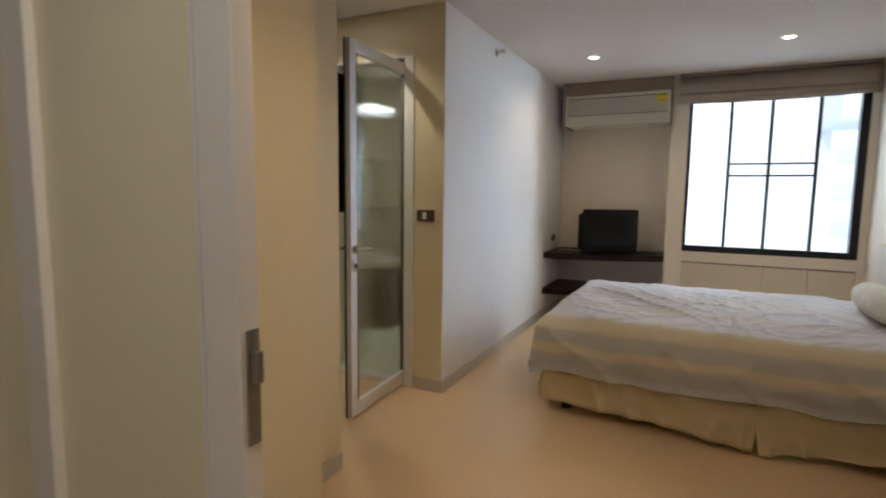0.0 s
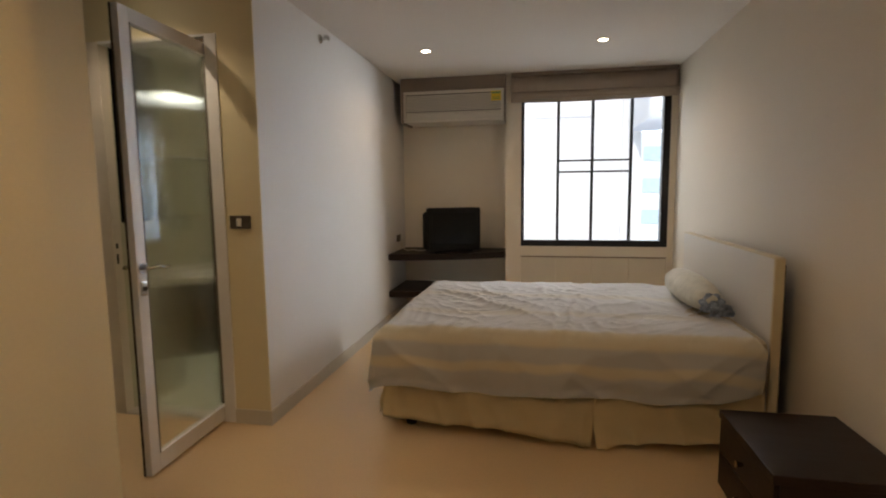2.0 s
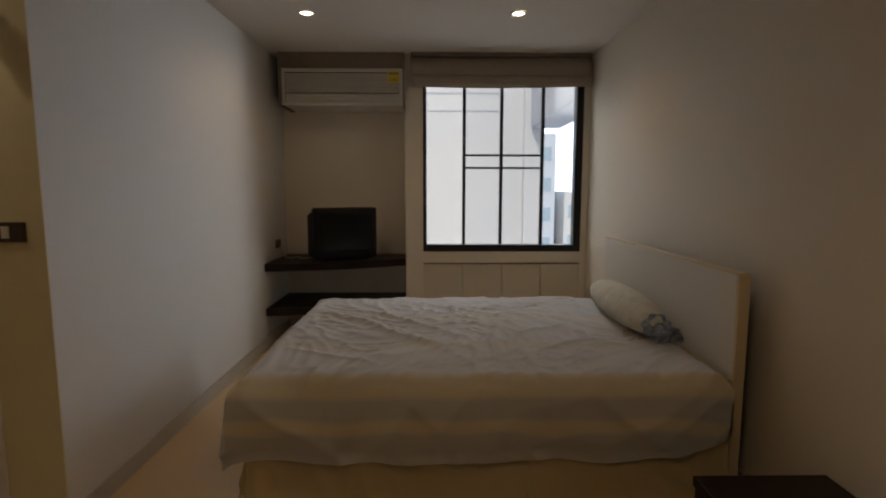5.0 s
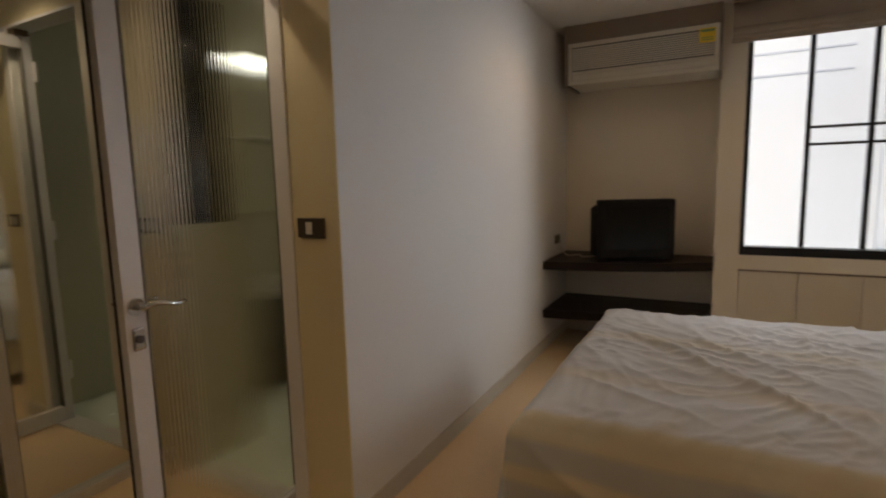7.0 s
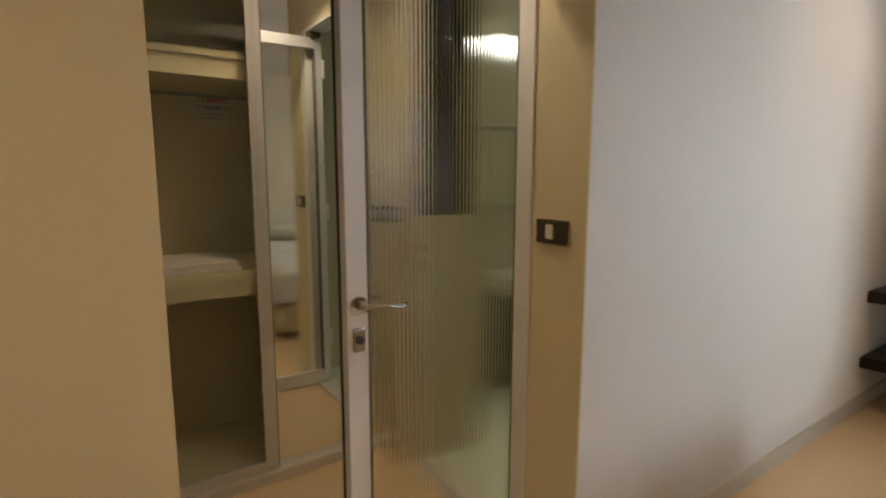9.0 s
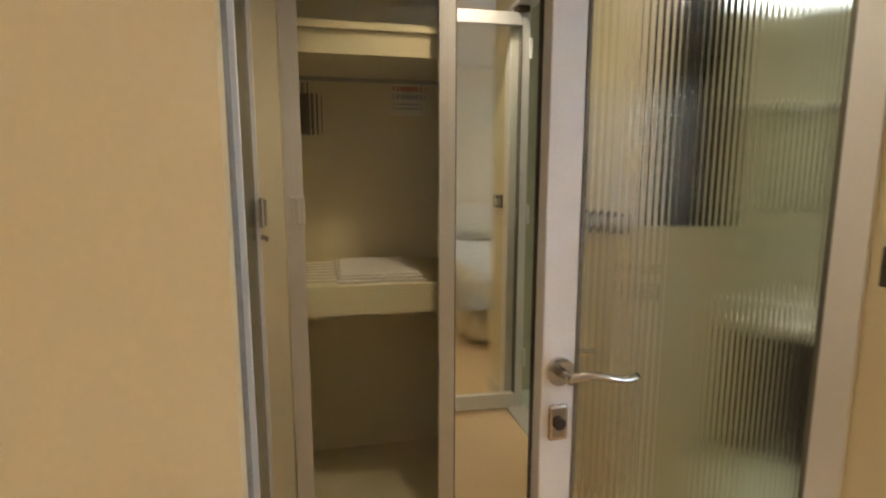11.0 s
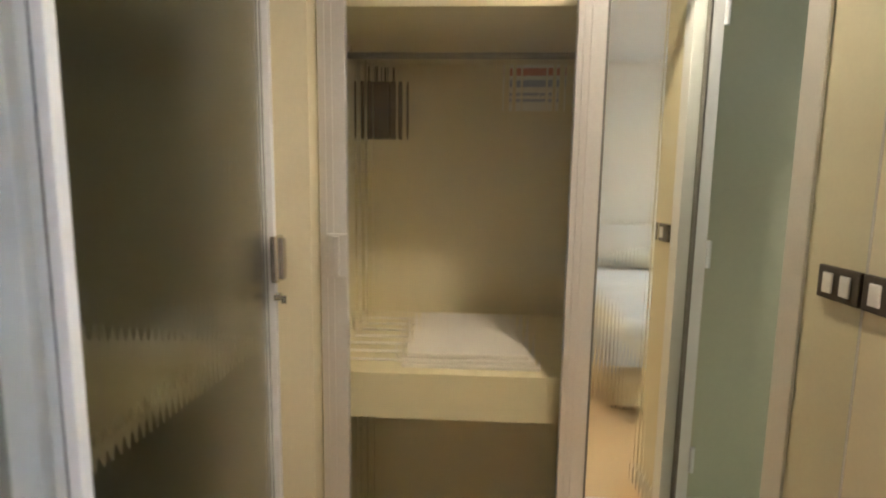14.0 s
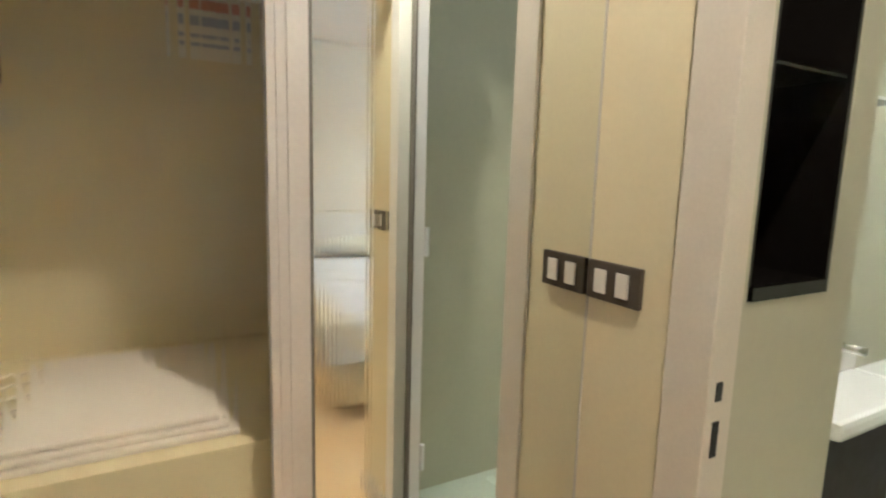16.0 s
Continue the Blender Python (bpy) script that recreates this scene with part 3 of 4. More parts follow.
            row.append(bm.verts.new((x - (sway + flare if dx > 0.03 and x < 0 else 0), y - (sway if dy > 0.03 and y < 3.6 else 0), z + hem)))
        grid.append(row)
    for a, c in zip(grid, grid[1:]):
        for j in range(ny_):
            bm.faces.new((a[j], c[j], c[j + 1], a[j + 1]))
    part("bed_sheet", bm, SHEET, b, "rumpled cotton sheet in cream and pale blue bands", smooth=True)
    head = part("headboard", boxes((BX1 + 0.003, 1.10, 3.00, 4.62, 0.0, 0.975), bevel=0.008), HEADBOARD, b, "off-white padded headboard")
    part("edge_band", boxes((BX1 + 0.002, 1.102, 2.982, 3.00, 0.0, 0.978), bevel=0.004), HEAD_EDGE, head, "cream edge band")
    part("top_band", boxes((BX1 + 0.002, 1.102, 3.00, 4.62, 0.975, 0.982)), HEAD_EDGE, head)
    # Dark board stands in for the shade between headboard and wall.
    part("gap_shade_board", boxes((1.103, 1.13, 3.04, 4.60, 0.02, 0.94)), WENGE, head)


bed()


def bolster():
    b = thing("bolster", "cream patterned bolster with a gathered blue end on the bed", "bolster")
    bm = bmesh.new()
    rows = []
    n, k = 40, 28
    for i in range(n + 1):
        u = i / n
        y = 3.34 + 0.94 * u
        r = 0.100 * min(1, (math.sin(math.pi * min(max(u, 0.004), 0.996))) ** 0.32) + 0.006 * noise.noise((u * 7, 0, 1))
        cx = 0.90
        row = []
        for j in range(k):
            a = 2 * math.pi * j / k
            rr = r * (1 + 0.05 * noise.noise((u * 8, math.cos(a), math.sin(a))))
            row.append(bm.verts.new((cx + rr * math.cos(a) * 1.05, y, BTOP - 0.01 + max(rr * math.sin(a), -0.078) + 0.085)))
        rows.append(row)
    for a, c in zip(rows, rows[1:]):
        for j in range(k):
            bm.faces.new((a[j], c[j], c[(j + 1) % k], a[(j + 1) % k]))
    bm.faces.new(rows[0])
    bm.faces.new(rows[-1])
    part("cover", bm, BOLSTER, b, smooth=True)
    bm = bmesh.new()
    rows = []
    for i in range(15):
        u = i / 14
        row = []
        for j in range(36):
            a = 2 * math.pi * j / 36
            rr = (0.062 - 0.038 * math.sin(math.pi * u) ** 0.8 - 0.005 * u) * (1 + 0.09 * math.sin(a * 7 + u * 2) + 0.12 * noise.noise((math.cos(a) * 2, math.sin(a) * 2, u * 3)))
            row.append(bm.verts.new((0.90 + 0.02 * u + rr * math.cos(a) * 1.1, 3.365 - 0.10 * u, BTOP + 0.065 - 0.03 * u + max(rr * math.sin(a), -0.05 + 0.03 * u))))
        rows.append(row)
    for a, c in zip(rows, rows[1:]):
        for j in range(36):
            bm.faces.new((a[j], c[j], c[(j + 1) % 36], a[(j + 1) % 36]))
    bm.faces.new(rows[-1])
    part("gathered_end", bm, BOLSTER_END, b, "blue floral gathered end", smooth=True)


bolster()


def nightstand():
    n = thing("nightstand", "low dark wenge bedside table with a chrome drawer knob", "bedside table")
    x0, x1, y0, y1, z = 0.72, 1.16, 2.07, 2.60, 0.365
    part("top", boxes((x0 - 0.005, x1 + 0.005, y0 - 0.005, y1 + 0.005, z - 0.035, z), bevel=0.004), WENGE, n)
    part("carcass", boxes((x0 + 0.02, x1, y0, y0 + 0.02, 0.03, z - 0.035), (x0 + 0.02, x1, y1 - 0.02, y1, 0.03, z - 0.035), (x1 - 0.015, x1, y0 + 0.02, y1 - 0.02, 0.03, z - 0.035), (x0 + 0.02, x1 - 0.015, y0 + 0.02, y1 - 0.02, 0.03, 0.05)), WENGE, n)
    part("plinth", boxes((x0 + 0.05, x1 - 0.02, y0 + 0.03, y1 - 0.03, 0, 0.03)), WENGE, n)
    for a, c in ((0.19, z - 0.04), (0.035, 0.185)):
        d = part("drawer_front", boxes((x0, x0 + 0.02, y0 + 0.004, y1 - 0.004, a, c), bevel=0.003), WENGE, n)
        kn = rod(bmesh.new(), (x0 - 0.025, (y0 + y1) / 2, (a + c) / 2), (x0, (y0 + y1) / 2, (a + c) / 2), 0.013, 20, 0.007)
        part("knob", kn, CHROME, d, "chrome knob", smooth=False)


nightstand()


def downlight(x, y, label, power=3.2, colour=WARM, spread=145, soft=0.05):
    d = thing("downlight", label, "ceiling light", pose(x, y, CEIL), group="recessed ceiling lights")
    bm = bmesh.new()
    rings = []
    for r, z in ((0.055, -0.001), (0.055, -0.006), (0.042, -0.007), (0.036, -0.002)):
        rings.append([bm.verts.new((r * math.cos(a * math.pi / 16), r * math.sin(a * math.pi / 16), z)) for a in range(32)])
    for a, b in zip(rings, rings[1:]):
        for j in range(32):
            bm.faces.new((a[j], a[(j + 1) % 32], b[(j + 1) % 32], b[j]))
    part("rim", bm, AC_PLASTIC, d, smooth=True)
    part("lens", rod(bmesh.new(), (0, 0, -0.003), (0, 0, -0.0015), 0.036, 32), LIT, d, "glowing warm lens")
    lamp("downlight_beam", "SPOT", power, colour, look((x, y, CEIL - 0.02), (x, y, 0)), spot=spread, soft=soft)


downlight(-0.99, 4.54, "small lit recessed downlight near the window", 4.4)
downlight(0.40, 4.525, "small lit recessed downlight near the window", 4.4)
downlight(-0.25, 1.25, "small lit recessed downlight near the entry, out of view", 15, soft=0.09)
# Unseen downlight added behind the walk's start to brighten the entry door.
downlight(-0.25, -0.40, "small lit recessed downlight near the entry, out of view", 10, (1.0, 0.94, 0.86))
downlight(-2.15, 2.52, "small lit recessed downlight before the wardrobes", 7.0, (1.0, 0.83, 0.63), 124, 0.03)


def sprinkler():
    s = thing("sprinkler", "small chrome sidewall sprinkler high on the white wall", "sprinkler", pose(XW, 3.734, 2.366))
    part("escutcheon", rod(bmesh.new(), (0, 0, 0), (0.012, 0, 0), 0.032, 24, 0.022), CHROME, s)
    part("nozzle", rod(bmesh.new(), (0.012, 0, 0), (0.055, 0, 0), 0.011, 12), CHROME, s)
    part("deflector", boxes((0.055, 0.06, -0.022, 0.022, -0.012, 0.016), (0.03, 0.06, -0.018, 0.018, 0.016, 0.019), bevel=0.001), CHROME, s)


sprinkler()


def switch_plate(m, rockers, label):
    s = thing("light_switch", label, "switch", m)
    part("plate", boxes((-0.062, 0.062, -0.011, 0, -0.036, 0.036), bevel=0.003), SWITCH_BROWN, s)
    for x in rockers:
        bm = boxes((x - 0.014, x + 0.014, -0.016, -0.011, -0.022, 0.022), bevel=0.002)
        part("rocker", bm, SWITCH_WHITE, s, "white rocker")


switch_plate(pose(-1.68, YB, 1.159), (-0.004,), "bronze switch plate with one white rocker on the cream pier")
switch_plate(pose(-2.70, YB, 1.147), (-0.026, 0.026), "bronze switch plate with two white rockers beside the mirror")

# ---- bathroom doorway ----


def glass_door(name, m, label, width, height, lever=True):
    """A leaf that hangs at x = 0 and reaches to x = width in its own frame; thickness along y."""
    d = thing(name, label, "door", m, kind="structure")
    t, s, hs = 0.02, 0.063, 0.042
    z0 = 0.008
    part("hinge_stile", boxes((0, hs, -t, t, z0, height), bevel=0.003), ALU, d)
    st = part("lock_stile", boxes((width - s, width, -t, t, z0, height), bevel=0.003), ALU, d)
    part("top_rail", boxes((hs, width - s, -t, t, height - s, height), bevel=0.003), ALU, d)
    part("bottom_rail", boxes((hs, width - s, -t, t, z0, z0 + 0.085), bevel=0.003), ALU, d)
    part("edge_seal", boxes((width, width + 0.003, -t, -t + 0.01, z0, height)), DARK_RUBBER if lever else ALU, d, "thin edge strip")
    part("bead", boxes((hs, hs + 0.006, -t - 0.002, t + 0.002, z0 + 0.085, height - s), (width - s - 0.006, width - s, -t - 0.002, t + 0.002, z0 + 0.085, height - s)), BEAD if lever else ALU, d, "slim glazing bead")
    g = pane("pane", ribbed_sheet(width - s - hs, z0 + 0.085, height - s, depth=0.0007 if lever else 0.00002), RIB_GLASS if lever else FROST_GLASS, d, "ribbed glass" if lever else "frosted glass")
    g.location = (hs, 0, 0)
    if not lever:
        part("glazing_bar", boxes((0.20, 0.265, -t, t, z0 + 0.085, height - s), bevel=0.003), ALU, d)
    part("closer_bracket", boxes((0.01, 0.075, -t - 0.02, t + 0.02, height, height + 0.028), bevel=0.004), BAG, d, "dark bronze pivot bracket")
    for side in (-1, 1) if lever else ():
        y = side * t
        x = width - s / 2
        h = rod(bmesh.new(), (x, y, 0.985), (x, y + side * 0.008, 0.985), 0.025, 24)
        ros = part("rose", h, CHROME, d)
        bm = rod(bmesh.new(), (x, y + side * 0.008, 0.985), (x, y + side * 0.045, 0.985), 0.009, 14)
        us = [k / 14 for k in range(15)]
        tube(bm, [(x + 0.006 - 0.131 * u, y + side * (0.043 + 0.012 * math.sin(u * 3)), 0.985 + 0.007 * math.sin(u * 5.5)) for u in us], [0.0088 - 0.002 * u for u in us], 16, 0.85)
        part("lever", bm, CHROME, ros, smooth=True)
        part("keyhole_plate", boxes((x - 0.018, x + 0.018, min(y, y + side * 0.008), max(y, y + side * 0.008), 0.86, 0.925), bevel=0.006), CHROME, d)
        part("cylinder", rod(bmesh.new(), (x, y + side * 0.008, 0.892), (x, y + side * 0.014, 0.892), 0.011, 16), DARK_RUBBER, d)
    for z in (0.25, 1.05, 1.9):
        part("hinge", rod(bmesh.new(), (-0.006, -t - 0.004, z), (-0.006, -t - 0.004, z + 0.1), 0.009, 12), ALU, d)
    return d, st


# leaf swung out square to the wall
glass_door("door_1", pose(-1.870, 2.945, 0, 0, 0, -87.4), "open white aluminium door with ribbed glass at the bathroom", 0.694, 2.125)

fr = thing("door_frame", "white aluminium frame of the bathroom doorway", "door frame", kind="structure")
part("jamb", boxes((-1.84, -1.77, YB - 0.008, YB + T, 0, 2.17), bevel=0.003), ALU, fr)
lj = part("jamb", boxes((-2.58, -2.50, YB - 0.008, YB + 0.055, 0, 2.17), bevel=0.003), CREAM_ALU, fr)
part("head", boxes((-2.50, -1.84, YB - 0.008, YB + T, 2.155, 2.17), bevel=0.003), ALU, fr)
part("strike_plate", boxes((-2.5005, -2.498, YB + 0.010, YB + 0.024, 1.003, 1.033)), SLOT, lj, "dark steel latch slot")
part("strike_plate", boxes((-2.5005, -2.498, YB + 0.010, YB + 0.024, 0.912, 0.97)), SLOT, lj, "dark steel bolt slot")
part("threshold", boxes((-2.50, -1.84, YB - 0.008, YB + T, 0, 0.012), bevel=0.003), ALU_WARM, fr)

# ---- entry door ----
glass_door("door_2", pose(-1.34, 0.40, 0, 0, 0, 3), "open white aluminium door with frosted glass at the entry", 0.70, 2.125, lever=False)
lk = thing("mortise_lock", "dark steel lock faceplate and latch in the door edge", "lock", pose(-1.34, 0.40, 0, 0, 0, 3))
part("faceplate", boxes((0.704, 0.707, -0.011, 0.011, 0.95, 1.115)), PLATE, lk)
part("latch", boxes((0.707, 0.718, -0.007, 0.007, 1.04, 1.085), bevel=0.002), PLATE, lk)
ef = thing("door_frame", "white aluminium frame of the entry doorway", "door frame", kind="structure")
part("jamb", boxes((-1.47, -1.35, 0.42, 0.47, 0, 2.15), bevel=0.003), ALU, ef)
part("jamb", boxes((-1.47, -1.35, -0.37, -0.32, 0, 2.15), bevel=0.003), ALU, ef)
part("head", boxes((-1.47, -1.35, -0.32, 0.42, 2.11, 2.15), bevel=0.003), ALU, ef)

# ---- wardrobes ----
CX = -2.765


def sliding_leaf(name, m, label, width, handle_at, mat=ALU, s=0.04, glazing=RIB_GLASS):
    """A sliding leaf of ribbed glass in its own frame: x along the leaf, thickness along y."""
    d = thing(name, label, "sliding door", m)
    t, z0, z1 = 0.014, 0.05, 2.38
    for a, c in ((0, s), (width - s, width)):
        st = part("stile", boxes((a, c, -t, t, z0, z1), bevel=0.002), mat, d)
        if s > 0.03:
            part("bead", boxes((a + 0.012, a + 0.015, -t - 0.0025, -t, z0, z1), (a + 0.026, a + 0.029, -t - 0.0025, -t, z0, z1)), mat, st)
    part("top_rail", boxes((s, width - s, -t, t, z1 - 0.04, z1), bevel=0.002), mat, d)
    part("bottom_rail", boxes((s, width - s, -t, t, z0, z0 + 0.045), bevel=0.002), mat, d)
    g = pane("pane", ribbed_sheet(width - 2 * s, z0 + 0.045, z1 - 0.04, depth=0.0004 if glazing == HAZY_GLASS else 0.0008), glazing, d, "clear ribbed glass")
    g.location = (s, 0, 0)
    if handle_at is not None:
        h = part("handle", boxes((handle_at - 0.022, handle_at + 0.022, -t - 0.014, -t, 1.155, 1.245), bevel=0.004), mat if s > 0.05 else CHROME, d, "recessed steel finger pull")
        part("grip", boxes((handle_at - 0.006, handle_at + 0.006, -t - 0.022, -t - 0.014, 1.16, 1.24), bevel=0.002), mat if s > 0.05 else CHROME, h)
        if s < 0.05 and glazing == RIB_GLASS:
            lock = part("lock_cylinder", rod(bmesh.new(), (handle_at, -t - 0.012, 1.125), (handle_at, -t, 1.125), 0.008, 16), CHROME, d, "small steel lock")
            part("key", boxes((handle_at - 0.001, handle_at + 0.001, -t - 0.022, -t - 0.012, 1.112, 1.128), bevel=0.0004), CHROME, lock)
    return d


# across the end wall: ribbed leaf and mirror leaf
sliding_leaf("sliding_door", pose(CX, 1.775, 0, 0, 0, 90), "sliding wardrobe door of ribbed glass in an aluminium frame", 0.555, 0.038, ALU_WARM, 0.055)
mr = thing("mirror_door", "full-height sliding mirror door beside the ribbed glass", "mirror")
part("backing", boxes((-2.792, -2.772, 2.338, YB - 0.004, 0.05, 2.38)), DARK_RUBBER, mr)
part("mirror", boxes((-2.772, -2.766, 2.338, YB - 0.004, 0.05, 2.38)), MIRROR, mr, "silvered mirror glass")
part("edge_strip", boxes((-2.790, CX - 0.002, 2.3305, 2.338, 0.05, 2.38)), BEAD, mr)
part("edge_seal", boxes((-2.784, -2.764, YB - 0.004, YB - 0.001, 0.05, 2.38)), SKIRTING, mr, "dark edge seal")
tr = thing("sliding_track", "aluminium floor and head tracks of the wardrobes", "track", kind="structure")
part("floor_track", boxes((CX - 0.05, CX + 0.035, 1.775, YB - 0.002, 0, 0.048), bevel=0.002), ALU_WARM, tr)
part("head_track", boxes((CX - 0.05, CX + 0.03, 1.775, YB - 0.002, 2.38, CEIL)), ALU_WARM, tr)
part("floor_track", boxes((-2.70, -1.64, 1.66, 1.755, 0, 0.048), bevel=0.002), ALU_WARM, tr)
part("head_track", boxes((-2.70, -1.64, 1.66, 1.755, 2.38, CEIL)), ALU_WARM, tr)
setting("wall_post", boxes((-2.80, -2.70, 1.697, 1.772, 0, CEIL)), CREAM, "cream corner post between the wardrobes", "post")

wd = thing("wardrobe", "cream built-in wardrobe with two thick shelves and a rail", "wardrobe")
part("back_panel", boxes((-3.358, -3.335, 1.72, YB - 0.003, 0.0, CEIL - 0.003)), CABINET, wd)
part("side_panel", boxes((-3.335, -2.805, 1.72, 1.74, 0.0, CEIL - 0.003)), CABINET, wd)
part("bottom_panel", boxes((-3.335, -2.81, 1.74, YB - 0.003, 0.0, 0.05)), CABINET, wd)
part("shelf", boxes((-3.335, -2.80, 1.74, YB - 0.003, 0.83, 0.935), bevel=0.002), CABINET, wd, "thick cream shelf")
part("shelf", boxes((-3.335, -2.81, 1.74, YB - 0.003, 1.70, 1.775), (-3.335, -2.797, 1.74, YB - 0.003, 1.775, 1.80), bevel=0.002), CABINET, wd, "thick cream upper shelf with a lip")
part("hanging_rail", rod(bmesh.new(), (-3.05, 1.74, 1.66), (-3.05, YB - 0.003, 1.66), 0.008, 16), RAIL, wd, "satin steel hanging rail", smooth=True)

bm = bmesh.new()
for k in range(3):
    box(bm, -3.22 + 0.008 * k, -2.83 - 0.006 * k, 1.93 + 0.006 * k, 2.24 - 0.01 * k, 0.936 + 0.011 * k, 0.946 + 0.011 * k, bevel=0.004)
whole("folded_linen", bm, LINEN, "folded white linen lying on the wardrobe shelf", "linen", smooth=False)
rk = thing("wire_rack", "thin white wire rack lying on the wardrobe shelf", "rack")
for k in range(7):
    x = -3.22 + k * 0.06
    part("wire", rod(bmesh.new(), (x, 1.78, 0.943), (x, 1.925, 0.943), 0.003, 8), LINEN, rk)
part("wire_end", rod(bmesh.new(), (-3.22, 1.915, 0.939), (-2.86, 1.915, 0.939), 0.003, 8), LINEN, rk)

bg = thing("hanging_bag", "dark brown leather bag hung against the wardrobe back", "bag")
part("pouch", boxes((-3.333, -3.285, 1.745, 1.87, 1.475, 1.64), bevel=0.018), BAG, bg)
part("flap", boxes((-3.283, -3.277, 1.75, 1.865, 1.56, 1.64), bevel=0.002), BAG, bg)
part("strap", boxes((-3.333, -3.327, 1.79, 1.82, 1.64, 1.69)), BAG, bg)
nt = thing("paper_notice", "printed paper notice with a red heading on the wardrobe back", "notice")
part("sheet", boxes((-3.334, -3.332, 2.195, 2.335, 1.565, 1.70)), PAPER, nt)
part("heading", boxes((-3.332, -3.331, 2.205, 2.325, 1.668, 1.69)), RED_INK, nt)
part("print", boxes((-3.332, -3.331, 2.21, 2.32, 1.635, 1.655), (-3.332, -3.331, 2.21, 2.305, 1.61, 1.618), (-3.332, -3.331, 2.21, 2.315, 1.592, 1.60)), BLUE_INK, nt)

# the side wardrobe with shelves behind two ribbed leaves
sliding_leaf("sliding_door", pose(-2.70, 1.69, 0, 0, 0, 0) @ pose(0.575, 0, 0, 0, 0, 180), "sliding wardrobe door of ribbed glass with a steel pull", 0.575, 0.56, s=0.014)
sliding_leaf("sliding_door", pose(-2.14, 1.728, 0, 0, 0, 0) @ pose(0.50, 0, 0, 0, 0, 180), "sliding wardrobe door of ribbed glass in a pale frame", 0.50, 0.018, s=0.014, glazing=HAZY_GLASS)
w2 = thing("shelf_wardrobe", "built-in wardrobe with dim grey shelves behind ribbed glass", "wardrobe")
part("back_panel", boxes((-2.16, -1.642, 1.082, 1.10, 0, CEIL - 0.003)), DIM_GREY_BOARD, w2)
part("back_panel", boxes((-2.70, -2.16, 1.082, 1.10, 0, CEIL - 0.003)), DIM_OLIVE_BOARD, w2, "olive back panel")
part("side_panel", boxes((-2.72, -2.70, 1.10, 1.658, 0, CEIL - 0.003)), DIM_OLIVE_BOARD, w2, "olive side panel")
part("divider", boxes((-2.17, -2.15, 1.10, 1.64, 0, CEIL - 0.003)), DIM_GREY_BOARD, w2)
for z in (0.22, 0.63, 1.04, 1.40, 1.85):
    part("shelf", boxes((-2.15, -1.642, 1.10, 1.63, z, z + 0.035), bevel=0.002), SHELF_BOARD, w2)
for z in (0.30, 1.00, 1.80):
    part("shelf", boxes((-2.70, -2.17, 1.10, 1.63, z, z + 0.035), bevel=0.002), DIM_OLIVE_BOARD, w2, "olive shelf")

# ---- bathroom ----
nc = thing("wall_niche", "tall black lacquered wall niche with a glass shelf in the bathroom", "niche")
part("back_panel", boxes((BW - 0.15, BW - 0.135, 2.935, 3.17, 1.15, 2.16)), NICHE_BLACK, nc)
for a, c in ((2.935, 2.945), (3.16, 3.17)):
    part("side_panel", boxes((BW - 0.135, BW - 0.002, a, c, 1.15, 2.16)), NICHE_BLACK, nc)
part("top_panel", boxes((BW - 0.135, BW - 0.002, 2.945, 3.16, 2.15, 2.16)), NICHE_BLACK, nc)
part("bottom_panel", boxes((BW - 0.135, BW + 0.003, 2.945, 3.16, 1.15, 1.172)), NICHE_BLACK, nc)
part("glass_shelf", boxes((BW - 0.135, BW - 0.006, 2.946, 3.159, 1.506, 1.511)), SHELF_GLASS, nc, "glass shelf")
tl = thing("wall_lamp", "lit white strip lamp on the green bathroom wall", "wall lamp")
part("housing", boxes((RW, RW + 0.03, 3.33, 4.12, 2.045, 2.115), bevel=0.006), AC_PLASTIC, tl)
part("diffuser", boxes((RW + 0.03, RW + 0.065, 3.34, 4.11, 2.058, 2.102), bevel=0.012), TUBE, tl, "glowing diffuser")
lamp("wall_lamp_glow", "AREA", 0.10, (0.90, 0.98, 1.0), look((RW + 0.07, 3.85, 2.04), (-1.7, 3.85, 1.5)), size=0.5, size_y=0.08)
vm = thing("vanity_mirror", "frameless mirror with a pale glass shelf above the basin", "mirror")
part("mirror", boxes((RW, RW + 0.008, 3.30, 4.30, 1.15, 1.60)), MIRROR, vm)
part("glass_shelf", boxes((RW, RW + 0.13, 3.30, 4.30, 1.602, 1.612)), PORCELAIN, vm, "white glass shelf")
vt = thing("vanity", "white basin counter on a dark bathroom cabinet", "vanity")
part("cabinet", boxes((RW, -2.78, 3.86, 4.36, 0.12, 0.60), bevel=0.004), WENGE, vt)
part("plinth", boxes((RW, -2.82, 3.88, 4.34, 0.004, 0.12)), WENGE, vt)
part("counter", boxes((RW, -2.72, 3.82, 4.40, 0.60, 0.66), bevel=0.018), PORCELAIN, vt, "white porcelain basin counter")
part("upstand", boxes((RW, RW + 0.06, 3.82, 4.40, 0.66, 0.74), bevel=0.008), PORCELAIN, vt)
part("tap", tube(bmesh.new(), [(-2.90, 4.10, 0.66), (-2.90, 4.10, 0.78), (-2.88, 4.10, 0.81), (-2.80, 4.10, 0.81)], [0.014] * 4), CHROME, vt, smooth=True)
# Unseen ceiling lamp added to lift the lower bathroom walls.
bl = thing("added_bathroom_light", "round lit ceiling lamp added unseen in the bathroom", "ceiling light", pose(-2.35, 4.45, CEIL))
part("base", rod(bmesh.new(), (0, 0, -0.02), (0, 0, 0), 0.13, 32), AC_PLASTIC, bl)
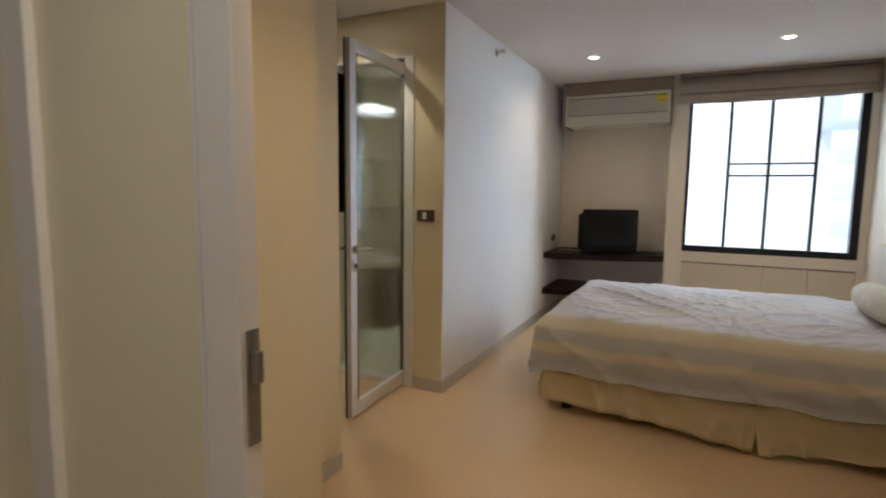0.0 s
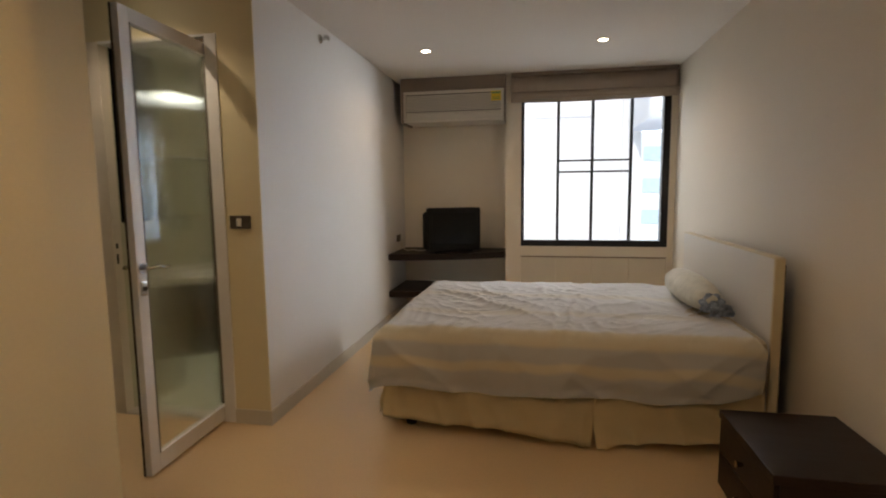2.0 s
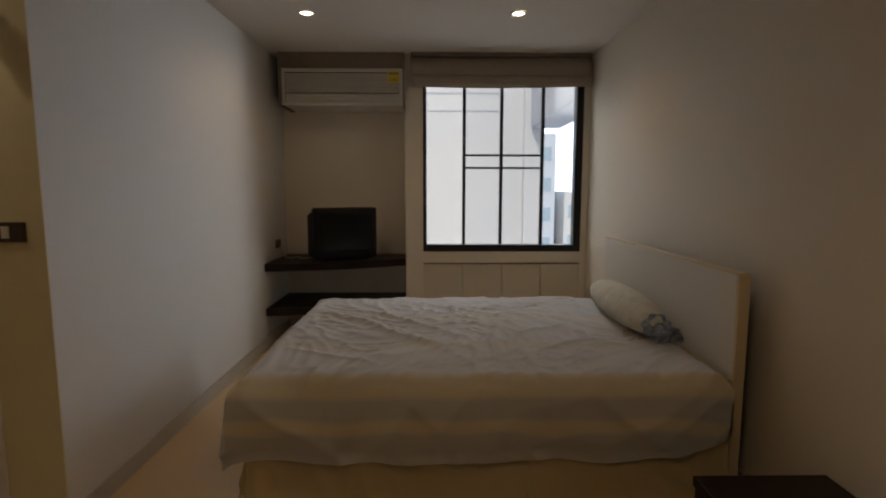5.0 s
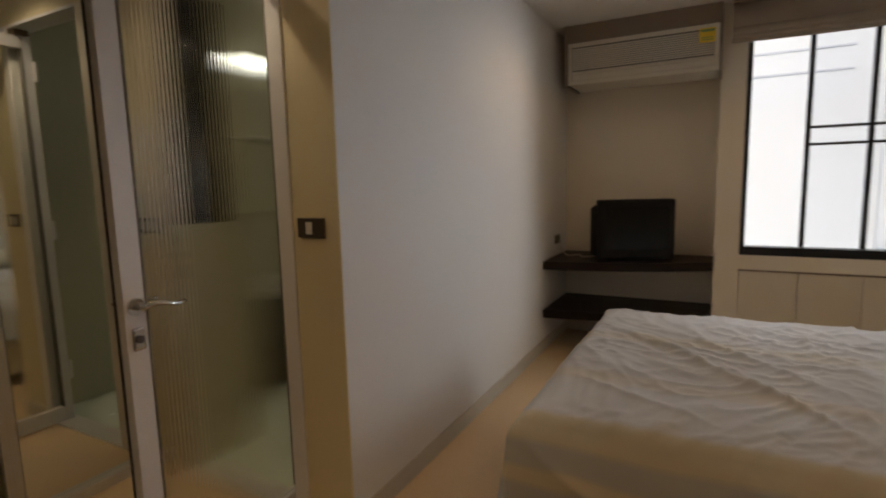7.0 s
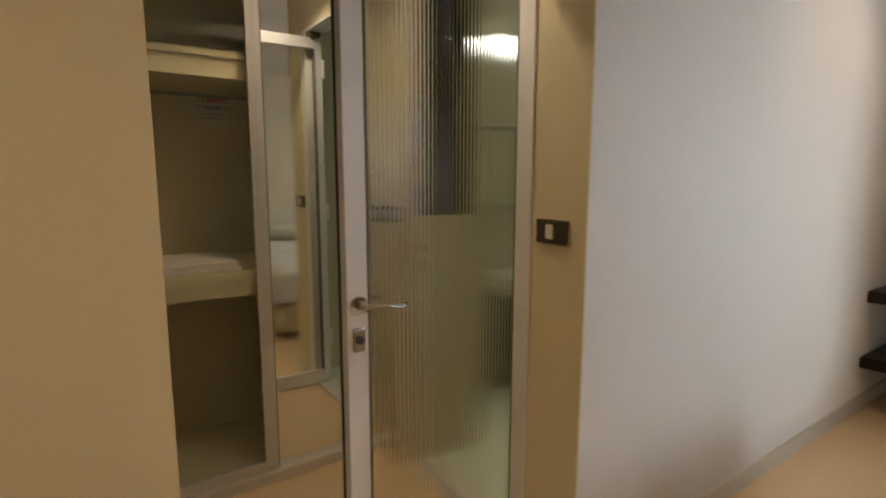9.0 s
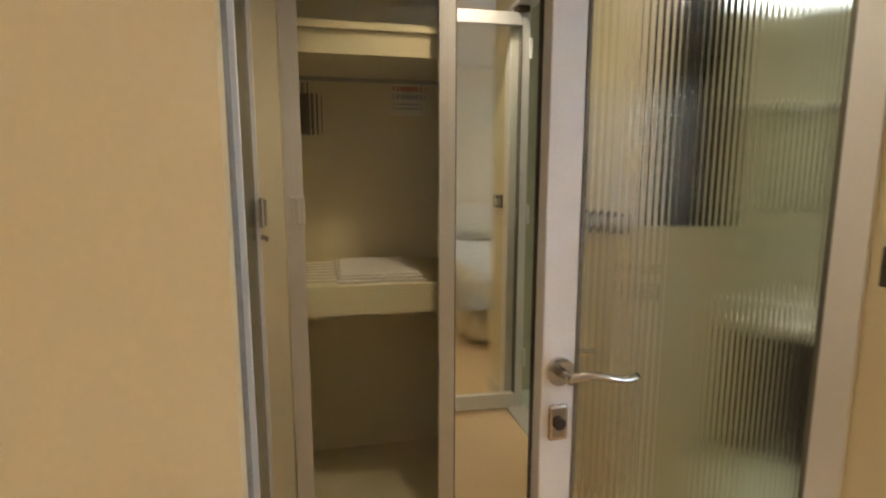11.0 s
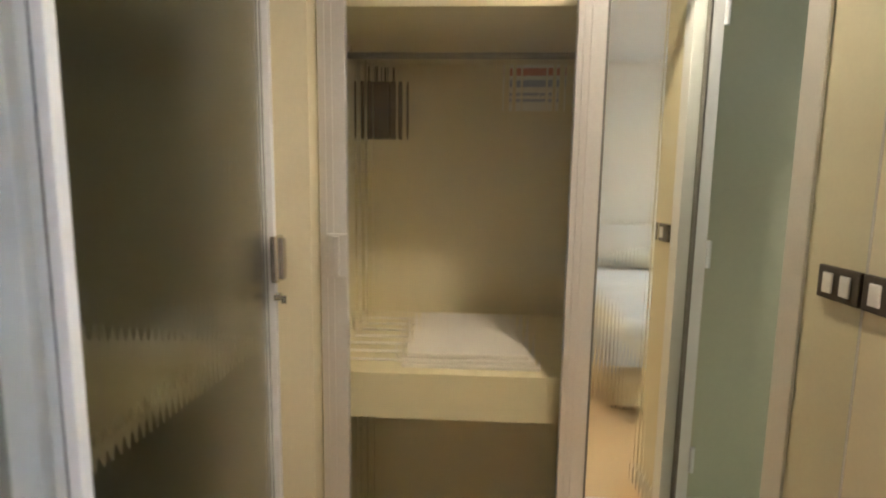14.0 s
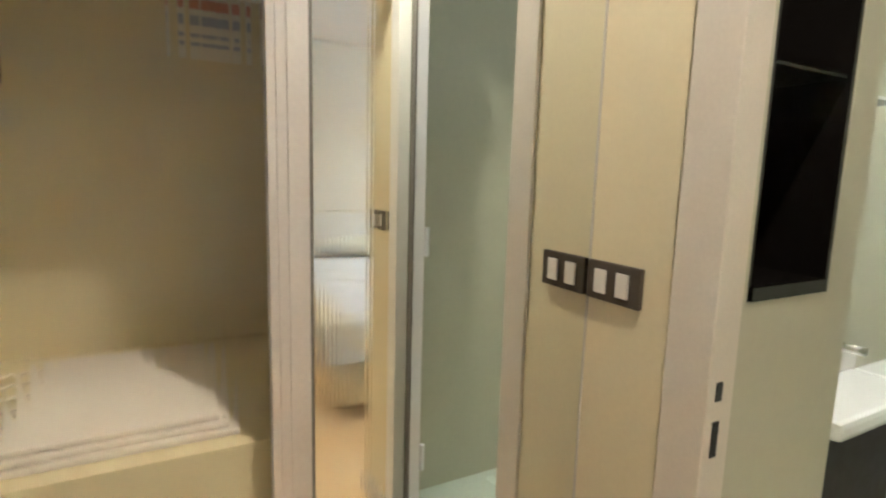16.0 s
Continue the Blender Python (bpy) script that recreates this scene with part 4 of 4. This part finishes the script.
part("diffuser", rod(bmesh.new(), (0, 0, -0.05), (0, 0, -0.02), 0.10, 32, 0.12), DIM_LENS, bl)
lamp("bathroom_fill_lamp", "AREA", 1.2, (1.0, 0.94, 0.82), look((-2.35, 4.45, CEIL - 0.055), (-2.35, 4.45, 0)), size=0.2).data.spread = radians(110)
hk = thing("wall_hook", "small dark metal robe hook on the green wall", "hook", pose(XW - T - 0.012, 3.50, 1.285))
part("plate", rod(bmesh.new(), (0, 0, 0), (-0.008, 0, 0), 0.014, 16), PLATE, hk)
part("peg", rod(bmesh.new(), (-0.008, 0, 0), (-0.05, 0, 0.012), 0.006, 12), PLATE, hk)


def toilet():
    t = thing("toilet", "white porcelain toilet with a closed lid in the bathroom", "toilet", pose(-2.57, 4.72, 0.004))
    part("cistern", boxes((-0.425, -0.235, -0.19, 0.19, 0.30, 0.585), bevel=0.03), PORCELAIN, t)
    part("cistern_lid", boxes((-0.428, -0.225, -0.20, 0.20, 0.585, 0.62), bevel=0.012), PORCELAIN, t)
    bm = bmesh.new()
    rings = []
    for z, a, b, off in ((0, 0.16, 0.12, 0), (0.12, 0.15, 0.11, 0), (0.3, 0.24, 0.18, 0.03), (0.40, 0.26, 0.19, 0.03)):
        rings.append([bm.verts.new((off + a * math.cos(k * math.pi / 14), b * math.sin(k * math.pi / 14), z)) for k in range(28)])
    for a, b in zip(rings, rings[1:]):
        for j in range(28):
            bm.faces.new((a[j], a[(j + 1) % 28], b[(j + 1) % 28], b[j]))
    bm.faces.new(rings[-1])
    bm.faces.new(rings[0])
    part("bowl", bm, PORCELAIN, t, smooth=True)
    bm = bmesh.new()
    bmesh.ops.create_cone(bm, cap_ends=True, segments=28, radius1=0.265, radius2=0.25, depth=0.03, matrix=Matrix.Translation((0.03, 0, 0.418)) @ Matrix.Diagonal((1, 0.74, 1, 1)))
    part("seat_lid", bm, PORCELAIN, t)


toilet()

# ---- outside ----
gl = bmesh.new()
bmesh.ops.create_grid(gl, x_segments=1, y_segments=1, size=400, matrix=Matrix.Translation((0, 200, -18)))
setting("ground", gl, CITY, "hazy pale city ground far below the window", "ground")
fc = thing("facade", "white rendered wing of the building outside the window", "building")
part("wall", boxes((-8, 1.19, 9.0, 9.4, -18, 8)), FACADE, fc)
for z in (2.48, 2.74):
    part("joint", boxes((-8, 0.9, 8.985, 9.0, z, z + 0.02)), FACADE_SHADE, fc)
part("beam", boxes((1.28, 1.72, 5.85, 8.88, 2.22, 2.85), bevel=0.01), FACADE_SHADE, fc, "concrete beam with its shade put into the grey")
part("pillar", boxes((1.19, 1.47, 8.88, 9.3, -18, 8)), FACADE, fc)


def tower(x, y, w, d, top, mat, label, rows):
    t = thing("tower", label, "building")
    part("wall", boxes((x, x + w, y, y + d, -18, top)), mat, t)
    for k in range(rows):
        z = top - 3 - k * 3.4
        part("window_band", boxes((x + 0.5, x + w - 0.5, y - 0.15, y, z, z + 1.5)), BLUE_GLASS, t)


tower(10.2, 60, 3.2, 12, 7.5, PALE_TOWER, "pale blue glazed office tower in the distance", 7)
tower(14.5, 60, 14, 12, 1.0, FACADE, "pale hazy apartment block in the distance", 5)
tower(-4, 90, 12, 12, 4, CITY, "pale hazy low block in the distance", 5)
setting("backdrop", boxes((-160, 200, 150, 150.5, -40, 90)), HAZE, "bright hazy pale blue sky beyond the city", "sky")
